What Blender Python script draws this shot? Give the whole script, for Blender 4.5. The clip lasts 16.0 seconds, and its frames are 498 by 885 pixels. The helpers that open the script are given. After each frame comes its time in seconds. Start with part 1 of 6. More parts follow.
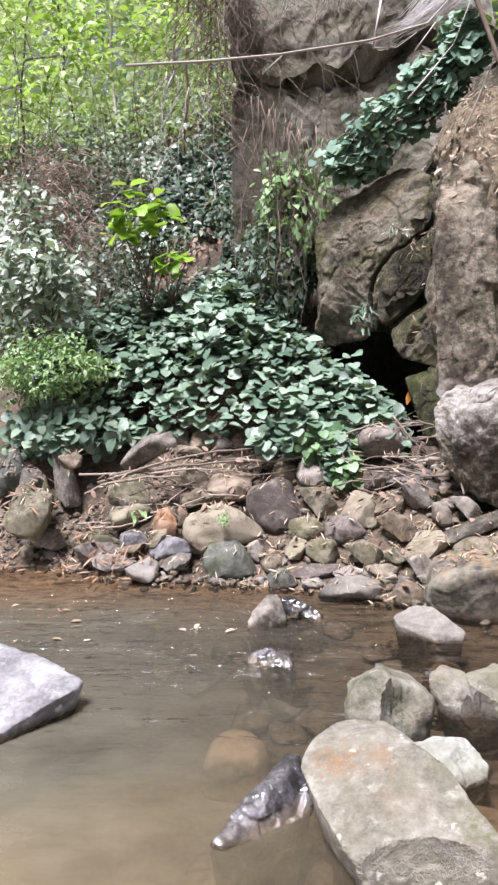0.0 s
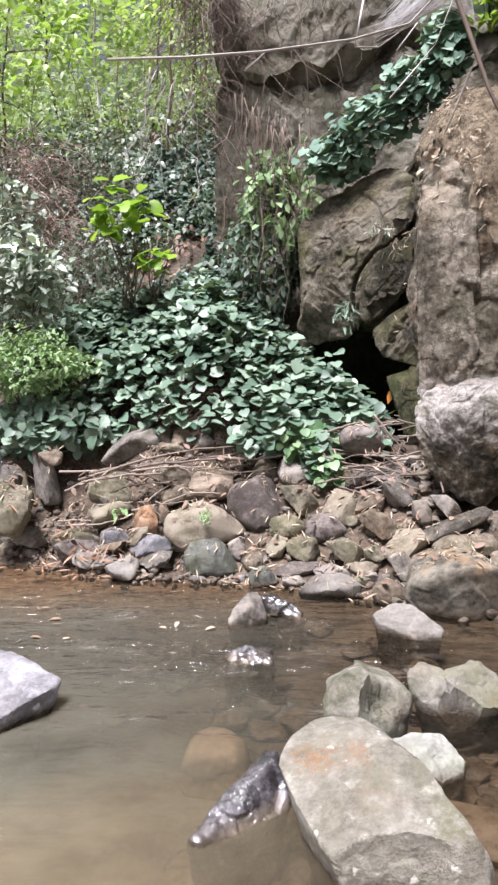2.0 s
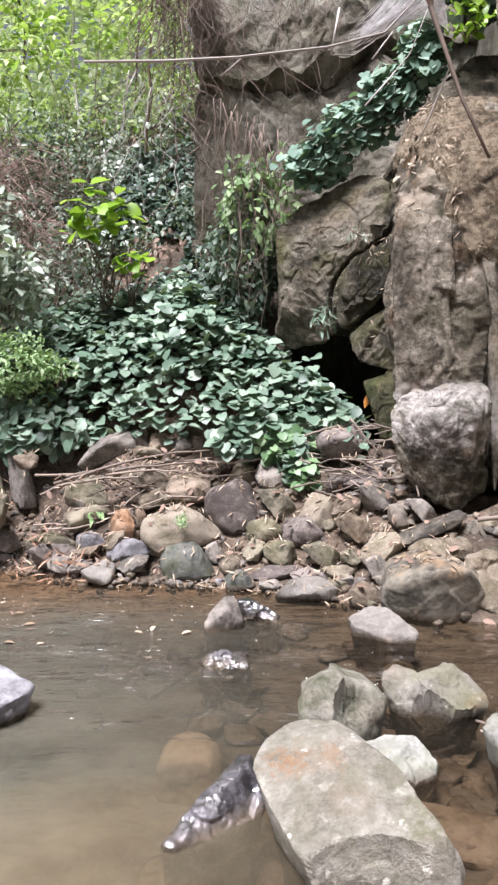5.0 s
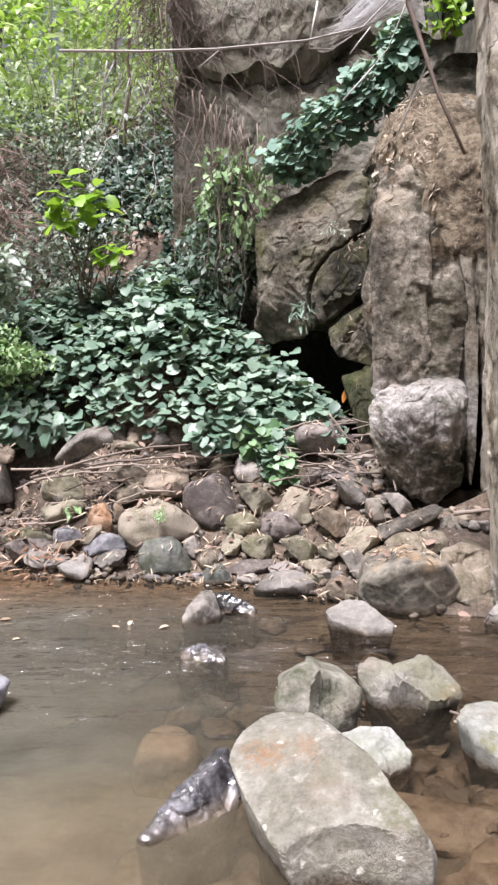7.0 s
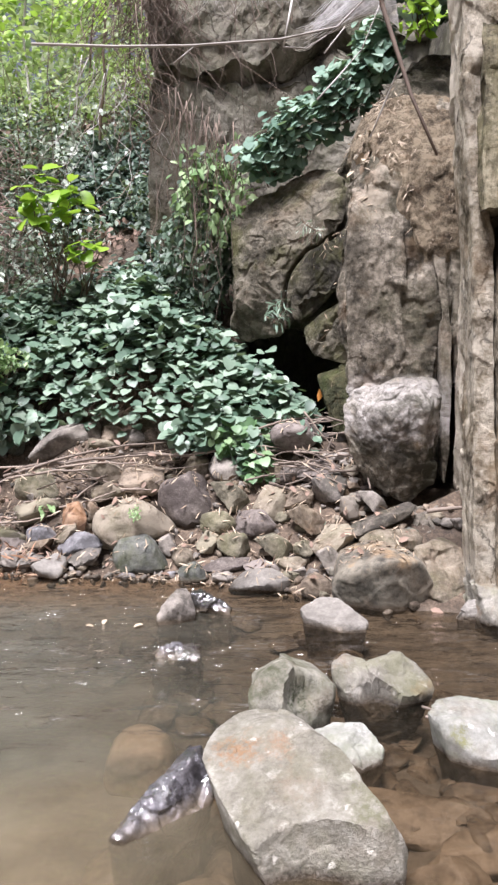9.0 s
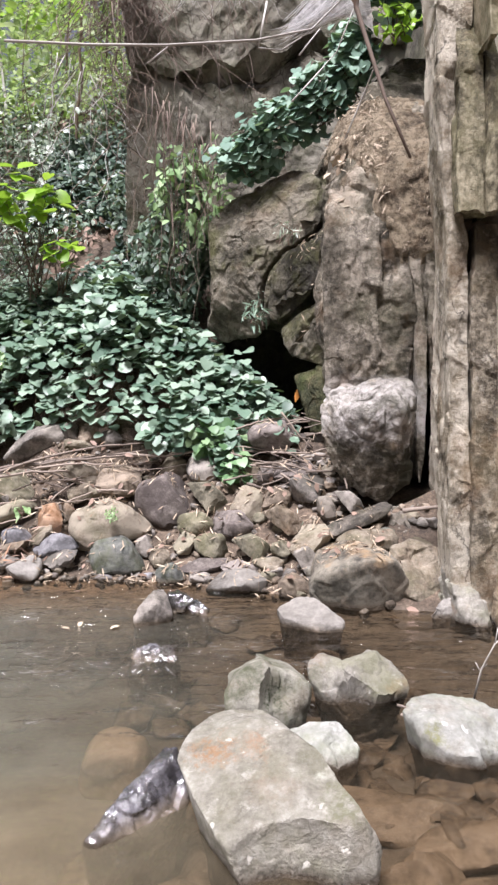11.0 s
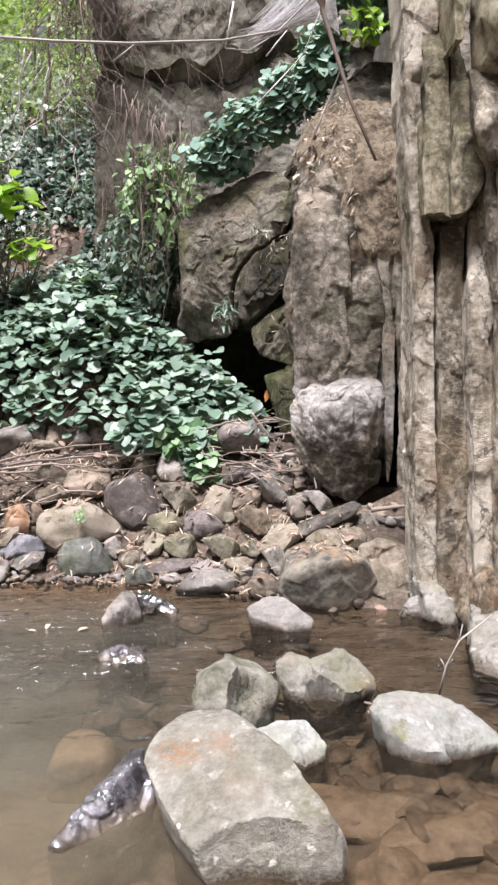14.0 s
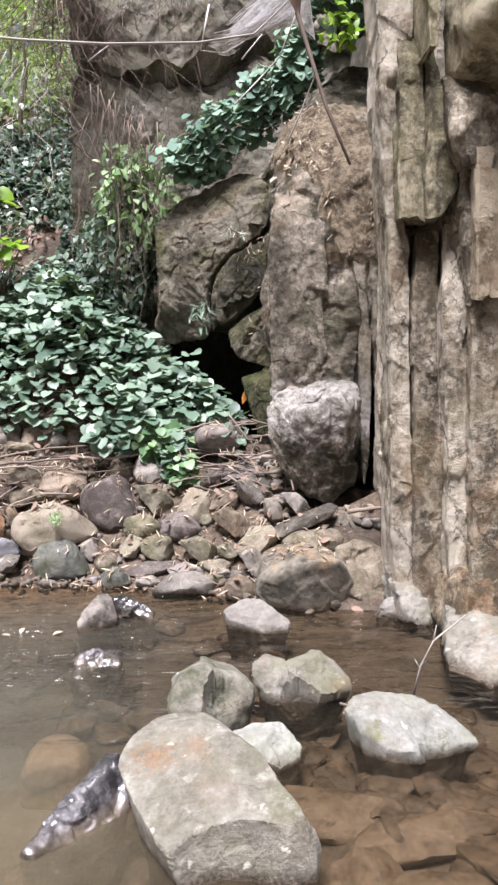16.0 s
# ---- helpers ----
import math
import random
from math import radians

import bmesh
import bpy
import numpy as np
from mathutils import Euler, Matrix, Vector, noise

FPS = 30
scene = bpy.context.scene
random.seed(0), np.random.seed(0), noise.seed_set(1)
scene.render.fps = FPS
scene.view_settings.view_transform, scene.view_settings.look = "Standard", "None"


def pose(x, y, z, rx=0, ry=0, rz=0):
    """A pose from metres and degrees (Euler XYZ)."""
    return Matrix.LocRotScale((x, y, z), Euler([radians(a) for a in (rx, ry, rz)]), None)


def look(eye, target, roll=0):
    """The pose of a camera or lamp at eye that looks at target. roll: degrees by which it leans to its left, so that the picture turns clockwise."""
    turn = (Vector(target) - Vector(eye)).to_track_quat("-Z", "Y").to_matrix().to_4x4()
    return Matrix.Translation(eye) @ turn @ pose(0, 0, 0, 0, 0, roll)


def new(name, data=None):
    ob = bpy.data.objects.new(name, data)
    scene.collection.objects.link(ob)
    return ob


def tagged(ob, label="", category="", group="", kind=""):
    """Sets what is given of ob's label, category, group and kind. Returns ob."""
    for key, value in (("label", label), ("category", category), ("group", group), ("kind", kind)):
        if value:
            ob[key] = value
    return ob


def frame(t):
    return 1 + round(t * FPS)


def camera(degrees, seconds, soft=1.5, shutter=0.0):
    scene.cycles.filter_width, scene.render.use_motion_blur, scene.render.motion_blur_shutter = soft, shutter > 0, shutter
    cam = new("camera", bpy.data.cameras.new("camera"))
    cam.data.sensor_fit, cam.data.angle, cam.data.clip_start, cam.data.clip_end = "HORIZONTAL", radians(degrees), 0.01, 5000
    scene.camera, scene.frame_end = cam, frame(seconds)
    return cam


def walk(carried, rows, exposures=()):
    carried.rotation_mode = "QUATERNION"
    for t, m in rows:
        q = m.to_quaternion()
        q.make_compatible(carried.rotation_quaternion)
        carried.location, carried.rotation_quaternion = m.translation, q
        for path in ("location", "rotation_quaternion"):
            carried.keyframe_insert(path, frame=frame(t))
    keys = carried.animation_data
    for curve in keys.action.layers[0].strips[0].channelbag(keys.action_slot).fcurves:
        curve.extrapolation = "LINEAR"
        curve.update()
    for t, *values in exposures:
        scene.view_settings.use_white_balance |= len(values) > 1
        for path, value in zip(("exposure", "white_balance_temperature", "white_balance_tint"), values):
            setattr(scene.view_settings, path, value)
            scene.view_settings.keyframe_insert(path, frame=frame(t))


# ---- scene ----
cam = camera(41.0, 16.0, soft=2.5)
PATH = [
    (0, (-0.001, 0.077, 1.529), (-0.227, 2.06, 1.405), -0.8),
    (0.5, (0.002, 0.079, 1.528), (-0.213, 2.064, 1.404), -0.8),
    (1, (0.005, 0.078, 1.526), (-0.198, 2.064, 1.401), -0.7),
    (1.5, (0.006, 0.078, 1.526), (-0.183, 2.065, 1.399), -0.5),
    (2, (0.01, 0.079, 1.526), (-0.165, 2.067, 1.396), -0.4),
    (2.5, (0.011, 0.08, 1.523), (-0.153, 2.069, 1.394), -0.4),
    (3, (0.013, 0.08, 1.524), (-0.141, 2.07, 1.401), -0.3),
    (3.5, (0.016, 0.079, 1.525), (-0.127, 2.07, 1.409), -0.3),
    (4, (0.019, 0.076, 1.525), (-0.113, 2.068, 1.412), -0.2),
    (6.5, (0.033, 0.076, 1.523), (-0.038, 2.07, 1.391), 0.0),
    (7, (0.036, 0.075, 1.521), (-0.015, 2.07, 1.387), 0.1),
    (7.5, (0.04, 0.073, 1.521), (0.007, 2.068, 1.384), 0.0),
    (8, (0.041, 0.075, 1.521), (0.023, 2.07, 1.382), 0.1),
    (8.5, (0.045, 0.073, 1.52), (0.048, 2.068, 1.379), 0.2),
    (9, (0.049, 0.073, 1.52), (0.067, 2.068, 1.381), 0.3),
    (9.5, (0.053, 0.073, 1.519), (0.091, 2.068, 1.379), 0.4),
    (12, (0.073, 0.071, 1.519), (0.177, 2.064, 1.384), 0.2),
    (12.5, (0.078, 0.07, 1.519), (0.197, 2.062, 1.383), 0.2),
    (13, (0.082, 0.069, 1.52), (0.218, 2.06, 1.384), 0.3),
    (13.5, (0.083, 0.067, 1.52), (0.235, 2.056, 1.384), 0.4),
    (14, (0.085, 0.068, 1.519), (0.249, 2.057, 1.383), 0.4),
    (14.5, (0.088, 0.069, 1.52), (0.265, 2.056, 1.387), 0.4),
    (15, (0.094, 0.067, 1.52), (0.287, 2.054, 1.389), 0.4),
    (15.5, (0.097, 0.068, 1.521), (0.305, 2.052, 1.391), 0.4),
    (16, (0.1, 0.066, 1.521), (0.327, 2.049, 1.391), 0.5),
]
walk(cam, [(t, look(eye, target, roll)) for t, eye, target, roll in PATH], exposures=[(0.0, 1.15, 6120, 19), (16.0, 1.15, 6120, 19)])

# ---------------------------------------------------------------- light
world = bpy.data.worlds.new("sky")
scene.world = world
world.use_nodes = True
wn = world.node_tree.nodes
sky = wn.new("ShaderNodeTexSky")
sky.sky_type, sky.sun_disc = "NISHITA", False
sky.sun_elevation, sky.sun_rotation = radians(58), radians(205)
haze = wn.new("ShaderNodeHueSaturation")
haze.inputs["Saturation"].default_value = 0.3
world.node_tree.links.new(sky.outputs[0], haze.inputs["Color"])
world.node_tree.links.new(haze.outputs[0], wn["Background"].inputs[0])
wn["Background"].inputs[1].default_value = 0.036
sun = new("sun", bpy.data.lights.new("sun", "SUN"))
sun.data.energy, sun.data.angle, sun.data.color = 5.0, radians(22), (1.0, 0.97, 0.93)
sun.matrix_world = look((-2.0, -2.2, 9.0), (0.0, 1.0, 0.0))


# ---------------------------------------------------------------- numeric helpers
def lattice(i, seed):
    i = i.astype(np.int64).astype(np.uint32)
    h = i[..., 0] * np.uint32(374761393) ^ i[..., 1] * np.uint32(668265263) ^ i[..., 2] * np.uint32(2246822519)
    h = h ^ np.uint32((seed * 2654435761 + 12345) & 0xFFFFFFFF)
    h = (h ^ (h >> np.uint32(13))) * np.uint32(1274126177)
    h = (h ^ (h >> np.uint32(15))) * np.uint32(2246822519)
    return (h ^ (h >> np.uint32(16))) / 4294967296.0


def wave(p, seed=0):
    """Smooth value noise in -1..1 at the points p (n x 3)."""
    base = np.floor(p)
    f = p - base
    f = f * f * (3 - 2 * f)
    out = np.zeros(p.shape[:-1])
    for dx in (0, 1):
        for dy in (0, 1):
            for dz in (0, 1):
                w = (f[..., 0] if dx else 1 - f[..., 0]) * (f[..., 1] if dy else 1 - f[..., 1]) * (f[..., 2] if dz else 1 - f[..., 2])
                out += w * lattice(base + (dx, dy, dz), seed)
    return out * 2 - 1


def fbm(p, octaves=4, seed=0, gain=0.5):
    out, a = np.zeros(p.shape[:-1]), 1.0
    for n in range(octaves):
        out += a * wave(p * 2**n + 17.3 * n, seed + n)
        a *= gain
    return out


def broken(p, seed=0, crisp=75.0):
    """Broken rock: tilted facets with short steps between them, in about -1..1."""
    p = p + 0.06 * np.stack([fbm(p * 1.3, 2, seed + 60 + k) for k in range(3)], -1)
    base = np.floor(p)
    total, value = np.full(p.shape[:-1], 1e-30), np.zeros(p.shape[:-1])
    for dx in (-1, 0, 1):
        for dy in (-1, 0, 1):
            for dz in (-1, 0, 1):
                c = base + (dx, dy, dz)
                off = p - c - np.stack([lattice(c, seed + k) for k in (1, 2, 3)], -1)
                tilt = np.stack([lattice(c, seed + k) for k in (5, 6, 7)], -1) * 2 - 1
                w = np.exp(-crisp * np.linalg.norm(off, axis=-1))
                total += w
                value += w * ((lattice(c, seed + 9) - 0.5) * 0.8 + (off * tilt).sum(-1) * 1.3)
    return value / total


def smooth(a, b, x):
    t = np.clip((np.asarray(x, float) - a) / (b - a), 0, 1)
    return t * t * (3 - 2 * t)


def mesh_of(name, verts, faces, material, even=True, sharp=0):
    me = bpy.data.meshes.new(name)
    me.from_pydata(np.asarray(verts).tolist(), [], faces.tolist() if isinstance(faces, np.ndarray) else faces)
    if even:
        me.polygons.foreach_set("use_smooth", np.ones(len(me.polygons), bool))
    if sharp:
        me.set_sharp_from_angle(angle=radians(sharp))
    me.materials.append(material)
    me.update()
    return me


def thing(name, me, label, category, group="", kind="", place=None):
    ob = new(name, me)
    if place is not None:
        ob.matrix_world = place
    return tagged(ob, label, category, group, kind)


def child(name, me, parent, label="", kind=""):
    ob = new(name, me)
    ob.parent = parent
    ob.matrix_parent_inverse = parent.matrix_world.inverted()
    return tagged(ob, label, kind=kind)


SPHERES = {}


def sphere(sub):
    if sub not in SPHERES:
        bm = bmesh.new()
        bmesh.ops.create_icosphere(bm, subdivisions=sub, radius=1)
        SPHERES[sub] = (np.array([v.co[:] for v in bm.verts]), np.array([[v.index for v in f.verts] for f in bm.faces]))
        bm.free()
    return SPHERES[sub]


def hull_planes(corners):
    bm = bmesh.new()
    for c in corners:
        bm.verts.new(c)
    bmesh.ops.convex_hull(bm, input=bm.verts)
    bm.normal_update()
    planes = [(np.array(f.normal[:]), float(f.normal.dot(f.verts[0].co))) for f in bm.faces if f.calc_area() > 1e-5]
    bm.free()
    return planes


def boulder(blocks, edge=60, sub=5, grain=0.03, seed=0, chips=0.04, front=0.0, rubble=None, scoops=()):
    """A rock through the given corners, in their own coordinates, with broken and weathered faces: one convex block, or a list of
    blocks grown together about a common heart. front: finer towards -y. scoops: (centre, radius) of hollows where flakes broke off."""
    if np.ndim(blocks[0]) == 1:
        blocks = [blocks]
    blocks = [np.array(c, float) for c in blocks]
    pts = np.concatenate(blocks)
    lo, hi = pts.min(0), pts.max(0)
    mid, half = (lo + hi) / 2, (hi - lo) / 2
    shift = np.mean([((c - mid) / half).mean(0) for c in blocks], 0) * (0.5 if len(blocks) == 1 else 1.0)
    d, faces = sphere(sub)
    if front:
        d = d + np.array([0, -front, 0])
        d = d / np.linalg.norm(d, axis=1)[:, None]
    reach, out = np.zeros(len(d)), np.zeros_like(d)
    for c in blocks:
        total, lean, done = np.zeros(len(d)), np.zeros_like(d), []
        for n, p in hull_planes((c - mid) / half - shift):
            if any(n @ m > 0.995 for m in done):
                continue
            done.append(n)
            w = np.clip(d @ n / max(p, 0.05), 1e-9, None)
            total += w**edge
            lean += (w ** (edge - 1))[:, None] * n / max(p, 0.05)
        far = total ** (-1.0 / edge)
        first = far > reach
        reach, out = np.where(first, far, reach), np.where(first[:, None], lean, out)
    out = out / half
    heart, way = shift * half + mid, d * half
    for centre, radius in scoops:
        off = heart - np.array(centre)
        a, b, c = (way**2).sum(1), way @ off, off @ off - radius**2
        disc = b * b - a * c
        enter = (-b - np.sqrt(np.maximum(disc, 0))) / a
        cut = (disc > 0) & (enter > 0.05) & (enter < reach)
        reach = np.where(cut, enter, reach)
        out = np.where(cut[:, None], np.array(centre) - heart - way * enter[:, None], out)
    v = heart + way * reach[:, None]
    out /= np.linalg.norm(out, axis=1)[:, None]
    if rubble:
        move = rubble(v)
    else:
        size = half.mean()
        q = v / size
        move = size * (grain * fbm(q * 1.4, 5, seed) + chips * broken(q * 1.5, seed) + 0.4 * chips * broken(q * 4.2, seed + 3) + 0.15 * grain * fbm(q * 9, 3, seed + 5))
    return v + out * move[:, None], faces


def facet_corners(seed, count=15):
    """Random corners for a natural stone of unit size."""
    r = np.random.RandomState(seed)
    p = r.normal(size=(count, 3))
    p /= np.linalg.norm(p, axis=1)[:, None]
    p = np.sign(p) * np.abs(p) ** r.uniform(0.6, 1.0)
    p *= 0.5 / np.abs(p).max(0)
    return p


# ---------------------------------------------------------------- materials
def material(name):
    m = bpy.data.materials.new(name)
    m.use_nodes = True
    t = m.node_tree
    return m, t, t.nodes, t.nodes["Principled BSDF"]


def noise_node(t, scale, detail=6.0, rough=0.6, vector=None, stretch=None):
    n = t.nodes.new("ShaderNodeTexNoise")
    n.inputs["Scale"].default_value, n.inputs["Detail"].default_value, n.inputs["Roughness"].default_value = scale, detail, rough
    src = vector or t.nodes.new("ShaderNodeNewGeometry").outputs["Position"]
    if stretch:
        mp = t.nodes.new("ShaderNodeMapping")
        mp.inputs["Scale"].default_value = stretch
        t.links.new(src, mp.inputs[0])
        src = mp.outputs[0]
    t.links.new(src, n.inputs["Vector"])
    return n


def ramp(t, fac, stops):
    r = t.nodes.new("ShaderNodeValToRGB")
    while len(r.color_ramp.elements) < len(stops):
        r.color_ramp.elements.new(0.5)
    for e, (p, c) in zip(r.color_ramp.elements, stops):
        e.position, e.color = p, (*c, 1)
    t.links.new(fac, r.inputs[0])
    return r.outputs[0]


def blend(t, fac, a, b, mode="MIX"):
    n = t.nodes.new("ShaderNodeMix")
    n.data_type, n.blend_type = "RGBA", mode
    for sock, v in ((n.inputs[0], fac), (n.inputs[6], a), (n.inputs[7], b)):
        if isinstance(v, bpy.types.NodeSocket):
            t.links.new(v, sock)
        else:
            sock.default_value = (*v, 1) if isinstance(v, tuple) else v
    return n.outputs[2]


def calc(t, op, a, b=0.0):
    n = t.nodes.new("ShaderNodeMath")
    n.operation, n.use_clamp = op, op in ("MULTIPLY", "ADD", "SUBTRACT") and False
    for sock, v in ((n.inputs[0], a), (n.inputs[1], b)):
        if isinstance(v, bpy.types.NodeSocket):
            t.links.new(v, sock)
        else:
            sock.default_value = v
    return n.outputs[0]


def stone_material(name, dark, mid, pale, moss=0.0, rust=0.0, rough=0.85, scale=7.0, lichen=0.15, bump=0.35, streak=None, mosscol=(0.09, 0.105, 0.03), crust=None, crust_colour=(0.43, 0.405, 0.385), cracks=0.0, gentle=False, film_colour=((0.03, 0.025, 0.019), (0.085, 0.068, 0.05), (0.165, 0.132, 0.098)), stains=()):
    m, t, nodes, b = material(name)
    big = noise_node(t, scale * 0.45, 9, 0.68, stretch=streak)
    fine = noise_node(t, scale * 6, 8, 0.7)
    medium = noise_node(t, scale * 1.7, 7, 0.7)
    both = calc(t, "ADD", calc(t, "MULTIPLY", big.outputs[0], 0.47), calc(t, "MULTIPLY", fine.outputs[0], 0.18))
    both = calc(t, "ADD", both, calc(t, "MULTIPLY", medium.outputs[0], 0.35))
    if not gentle:
        flake_at = nodes.new("ShaderNodeVectorMath")
        flake_at.operation = "MULTIPLY_ADD"
        flake_at.inputs[1].default_value = (0.22, 0.22, 0.22)
        t.links.new(noise_node(t, scale * 1.1, 5, 0.7).outputs["Color"], flake_at.inputs[0])
        t.links.new(nodes.new("ShaderNodeNewGeometry").outputs["Position"], flake_at.inputs[2])
        tall = nodes.new("ShaderNodeMapping")
        tall.inputs["Scale"].default_value = (1.0, 1.0, 0.55)
        t.links.new(flake_at.outputs[0], tall.inputs[0])
        flake = nodes.new("ShaderNodeTexVoronoi")
        flake.inputs["Scale"].default_value = scale * 2.2
        t.links.new(tall.outputs[0], flake.inputs["Vector"])
        shade = nodes.new("ShaderNodeSeparateColor")
        t.links.new(flake.outputs["Color"], shade.inputs[0])
        both = calc(t, "ADD", both, calc(t, "MULTIPLY", calc(t, "SUBTRACT", shade.outputs[0], 0.5), 0.025))
    own = nodes.new("ShaderNodeObjectInfo").outputs["Random"]
    both = calc(t, "ADD", both, calc(t, "MULTIPLY", calc(t, "SUBTRACT", own, 0.5), 0.12))
    col = ramp(t, both, list(zip((0.39, 0.5, 0.61) if gentle else (0.425, 0.49, 0.56), (dark, mid, pale))))
    spots = nodes.new("ShaderNodeTexVoronoi")
    spots.inputs["Scale"].default_value = scale * 1.5
    bent = nodes.new("ShaderNodeVectorMath")
    bent.operation = "MULTIPLY_ADD"
    bent.inputs[1].default_value = (0.05, 0.05, 0.05)
    t.links.new(noise_node(t, scale * 3, 3, 0.6).outputs["Color"], bent.inputs[0])
    t.links.new(nodes.new("ShaderNodeNewGeometry").outputs["Position"], bent.inputs[2])
    t.links.new(bent.outputs[0], spots.inputs["Vector"])
    disc = ramp(t, spots.outputs["Distance"], [(0.16, (1, 1, 1)), (0.24, (0, 0, 0))])
    some = nodes.new("ShaderNodeSeparateColor")
    t.links.new(spots.outputs["Color"], some.inputs[0])
    disc = calc(t, "MULTIPLY", disc, calc(t, "GREATER_THAN", some.outputs[0], 0.78))
    col = blend(t, calc(t, "MULTIPLY", disc, min(1.0, 2.0 * lichen) if gentle else 0.0), col, tuple(min(1.0, 1.3 * c + 0.1) for c in pale))
    patch = ramp(t, noise_node(t, scale * 1.1, 6, 0.75).outputs[0], [(0.56, (0, 0, 0)), (0.68, (1, 1, 1))])
    col = blend(t, calc(t, "MULTIPLY", patch, lichen), col, tuple(min(1.0, 1.35 * c + 0.08) for c in pale))
    if cracks:
        bend = nodes.new("ShaderNodeVectorMath")
        bend.operation = "MULTIPLY_ADD"
        bend.inputs[1].default_value = (0.5, 0.5, 0.5)
        t.links.new(noise_node(t, 2.2, 6, 0.65).outputs["Color"], bend.inputs[0])
        t.links.new(nodes.new("ShaderNodeNewGeometry").outputs["Position"], bend.inputs[2])
        seam = nodes.new("ShaderNodeTexVoronoi")
        seam.feature = "DISTANCE_TO_EDGE"
        seam.inputs["Scale"].default_value = 2.6
        squeeze = nodes.new("ShaderNodeMapping")
        squeeze.inputs["Scale"].default_value = (1.0, 1.0, 0.45)
        t.links.new(bend.outputs[0], squeeze.inputs[0])
        t.links.new(squeeze.outputs[0], seam.inputs["Vector"])
        gap = ramp(t, seam.outputs["Distance"], [(0.004, (1, 1, 1)), (0.03, (0, 0, 0))])
        gap = calc(t, "MULTIPLY", gap, ramp(t, medium.outputs[0], [(0.40, (0, 0, 0)), (0.55, (1, 1, 1))]))
        col = blend(t, calc(t, "MULTIPLY", gap, cracks), col, (0.02, 0.017, 0.014))
    if crust:
        up = nodes.new("ShaderNodeSeparateXYZ")
        t.links.new(nodes.new("ShaderNodeNewGeometry").outputs["Position"], up.inputs[0])
        edge = calc(t, "ADD", up.outputs["Z"], calc(t, "MULTIPLY", calc(t, "SUBTRACT", noise_node(t, 5, 7, 0.75).outputs[0], 0.5), 0.9))
        band = nodes.new("ShaderNodeMapRange")
        band.inputs[1].default_value, band.inputs[2].default_value = crust[0], crust[0] + 0.16
        t.links.new(edge, band.inputs[0])
        over = nodes.new("ShaderNodeMapRange")
        over.inputs[1].default_value, over.inputs[2].default_value, over.inputs[3].default_value, over.inputs[4].default_value = crust[1], crust[1] + 0.12, 1, 0
        t.links.new(calc(t, "ADD", up.outputs["Z"], calc(t, "MULTIPLY", calc(t, "SUBTRACT", medium.outputs[0], 0.5), 0.4)), over.inputs[0])
        worn = ramp(t, medium.outputs[0], [(0.42, (0.25, 0.25, 0.25)), (0.55, (0.95, 0.95, 0.95))])
        col = blend(t, calc(t, "MULTIPLY", calc(t, "MULTIPLY", band.outputs[0], over.outputs[0]), worn), col, crust_colour)
    if rust:
        stain = ramp(t, noise_node(t, scale * 0.6, 7, 0.7).outputs[0], [(0.52, (0, 0, 0)), (0.66, (1, 1, 1))])
        col = blend(t, calc(t, "MULTIPLY", stain, rust), col, (0.30, 0.16, 0.07))
    if moss:
        patch2 = ramp(t, noise_node(t, scale * 0.5, 7, 0.72).outputs[0], [(0.47, (0, 0, 0)), (0.62, (1, 1, 1))])
        col = blend(t, calc(t, "MULTIPLY", patch2, moss), col, mosscol)
    for at, size, amount, colour in stains:
        gone = nodes.new("ShaderNodeVectorMath")
        gone.operation = "DISTANCE"
        gone.inputs[1].default_value = at
        t.links.new(nodes.new("ShaderNodeNewGeometry").outputs["Position"], gone.inputs[0])
        near = calc(t, "ADD", gone.outputs["Value"], calc(t, "MULTIPLY", calc(t, "SUBTRACT", noise_node(t, 16, 9, 0.85).outputs[0], 0.5), 5.0 * size))
        spread_out = nodes.new("ShaderNodeMapRange")
        spread_out.inputs[1].default_value, spread_out.inputs[2].default_value, spread_out.inputs[3].default_value, spread_out.inputs[4].default_value = size * 0.45, size * 1.1, amount, 0.0
        t.links.new(near, spread_out.inputs[0])
        speck = ramp(t, noise_node(t, 45, 8, 0.8).outputs[0], [(0.42, (0.1, 0.1, 0.1)), (0.56, (1, 1, 1))])
        col = blend(t, calc(t, "MULTIPLY", spread_out.outputs[0], speck), col, colour)
    level = nodes.new("ShaderNodeSeparateXYZ")
    t.links.new(nodes.new("ShaderNodeNewGeometry").outputs["Position"], level.inputs[0])
    film = nodes.new("ShaderNodeMapRange")
    film.inputs[1].default_value, film.inputs[2].default_value, film.inputs[3].default_value, film.inputs[4].default_value = 0.012, 0.055, 1.0, 0.0
    t.links.new(calc(t, "ADD", level.outputs["Z"], calc(t, "MULTIPLY", calc(t, "SUBTRACT", fine.outputs[0], 0.5), 0.05)), film.inputs[0])
    silt = ramp(t, both, list(zip((0.40, 0.49, 0.60), film_colour)))
    t.links.new(blend(t, film.outputs[0], col, silt), b.inputs["Base Color"])
    gl = nodes.new("ShaderNodeMapRange")
    gl.inputs[3].default_value, gl.inputs[4].default_value = rough, min(rough, 0.25)
    t.links.new(film.outputs[0], gl.inputs[0])
    t.links.new(gl.outputs[0], b.inputs["Roughness"])
    b.inputs["Specular IOR Level"].default_value = 0.3 if rough > 0.3 else 0.8
    bp = nodes.new("ShaderNodeBump")
    bp.inputs["Strength"].default_value, bp.inputs["Distance"].default_value = bump, 0.05
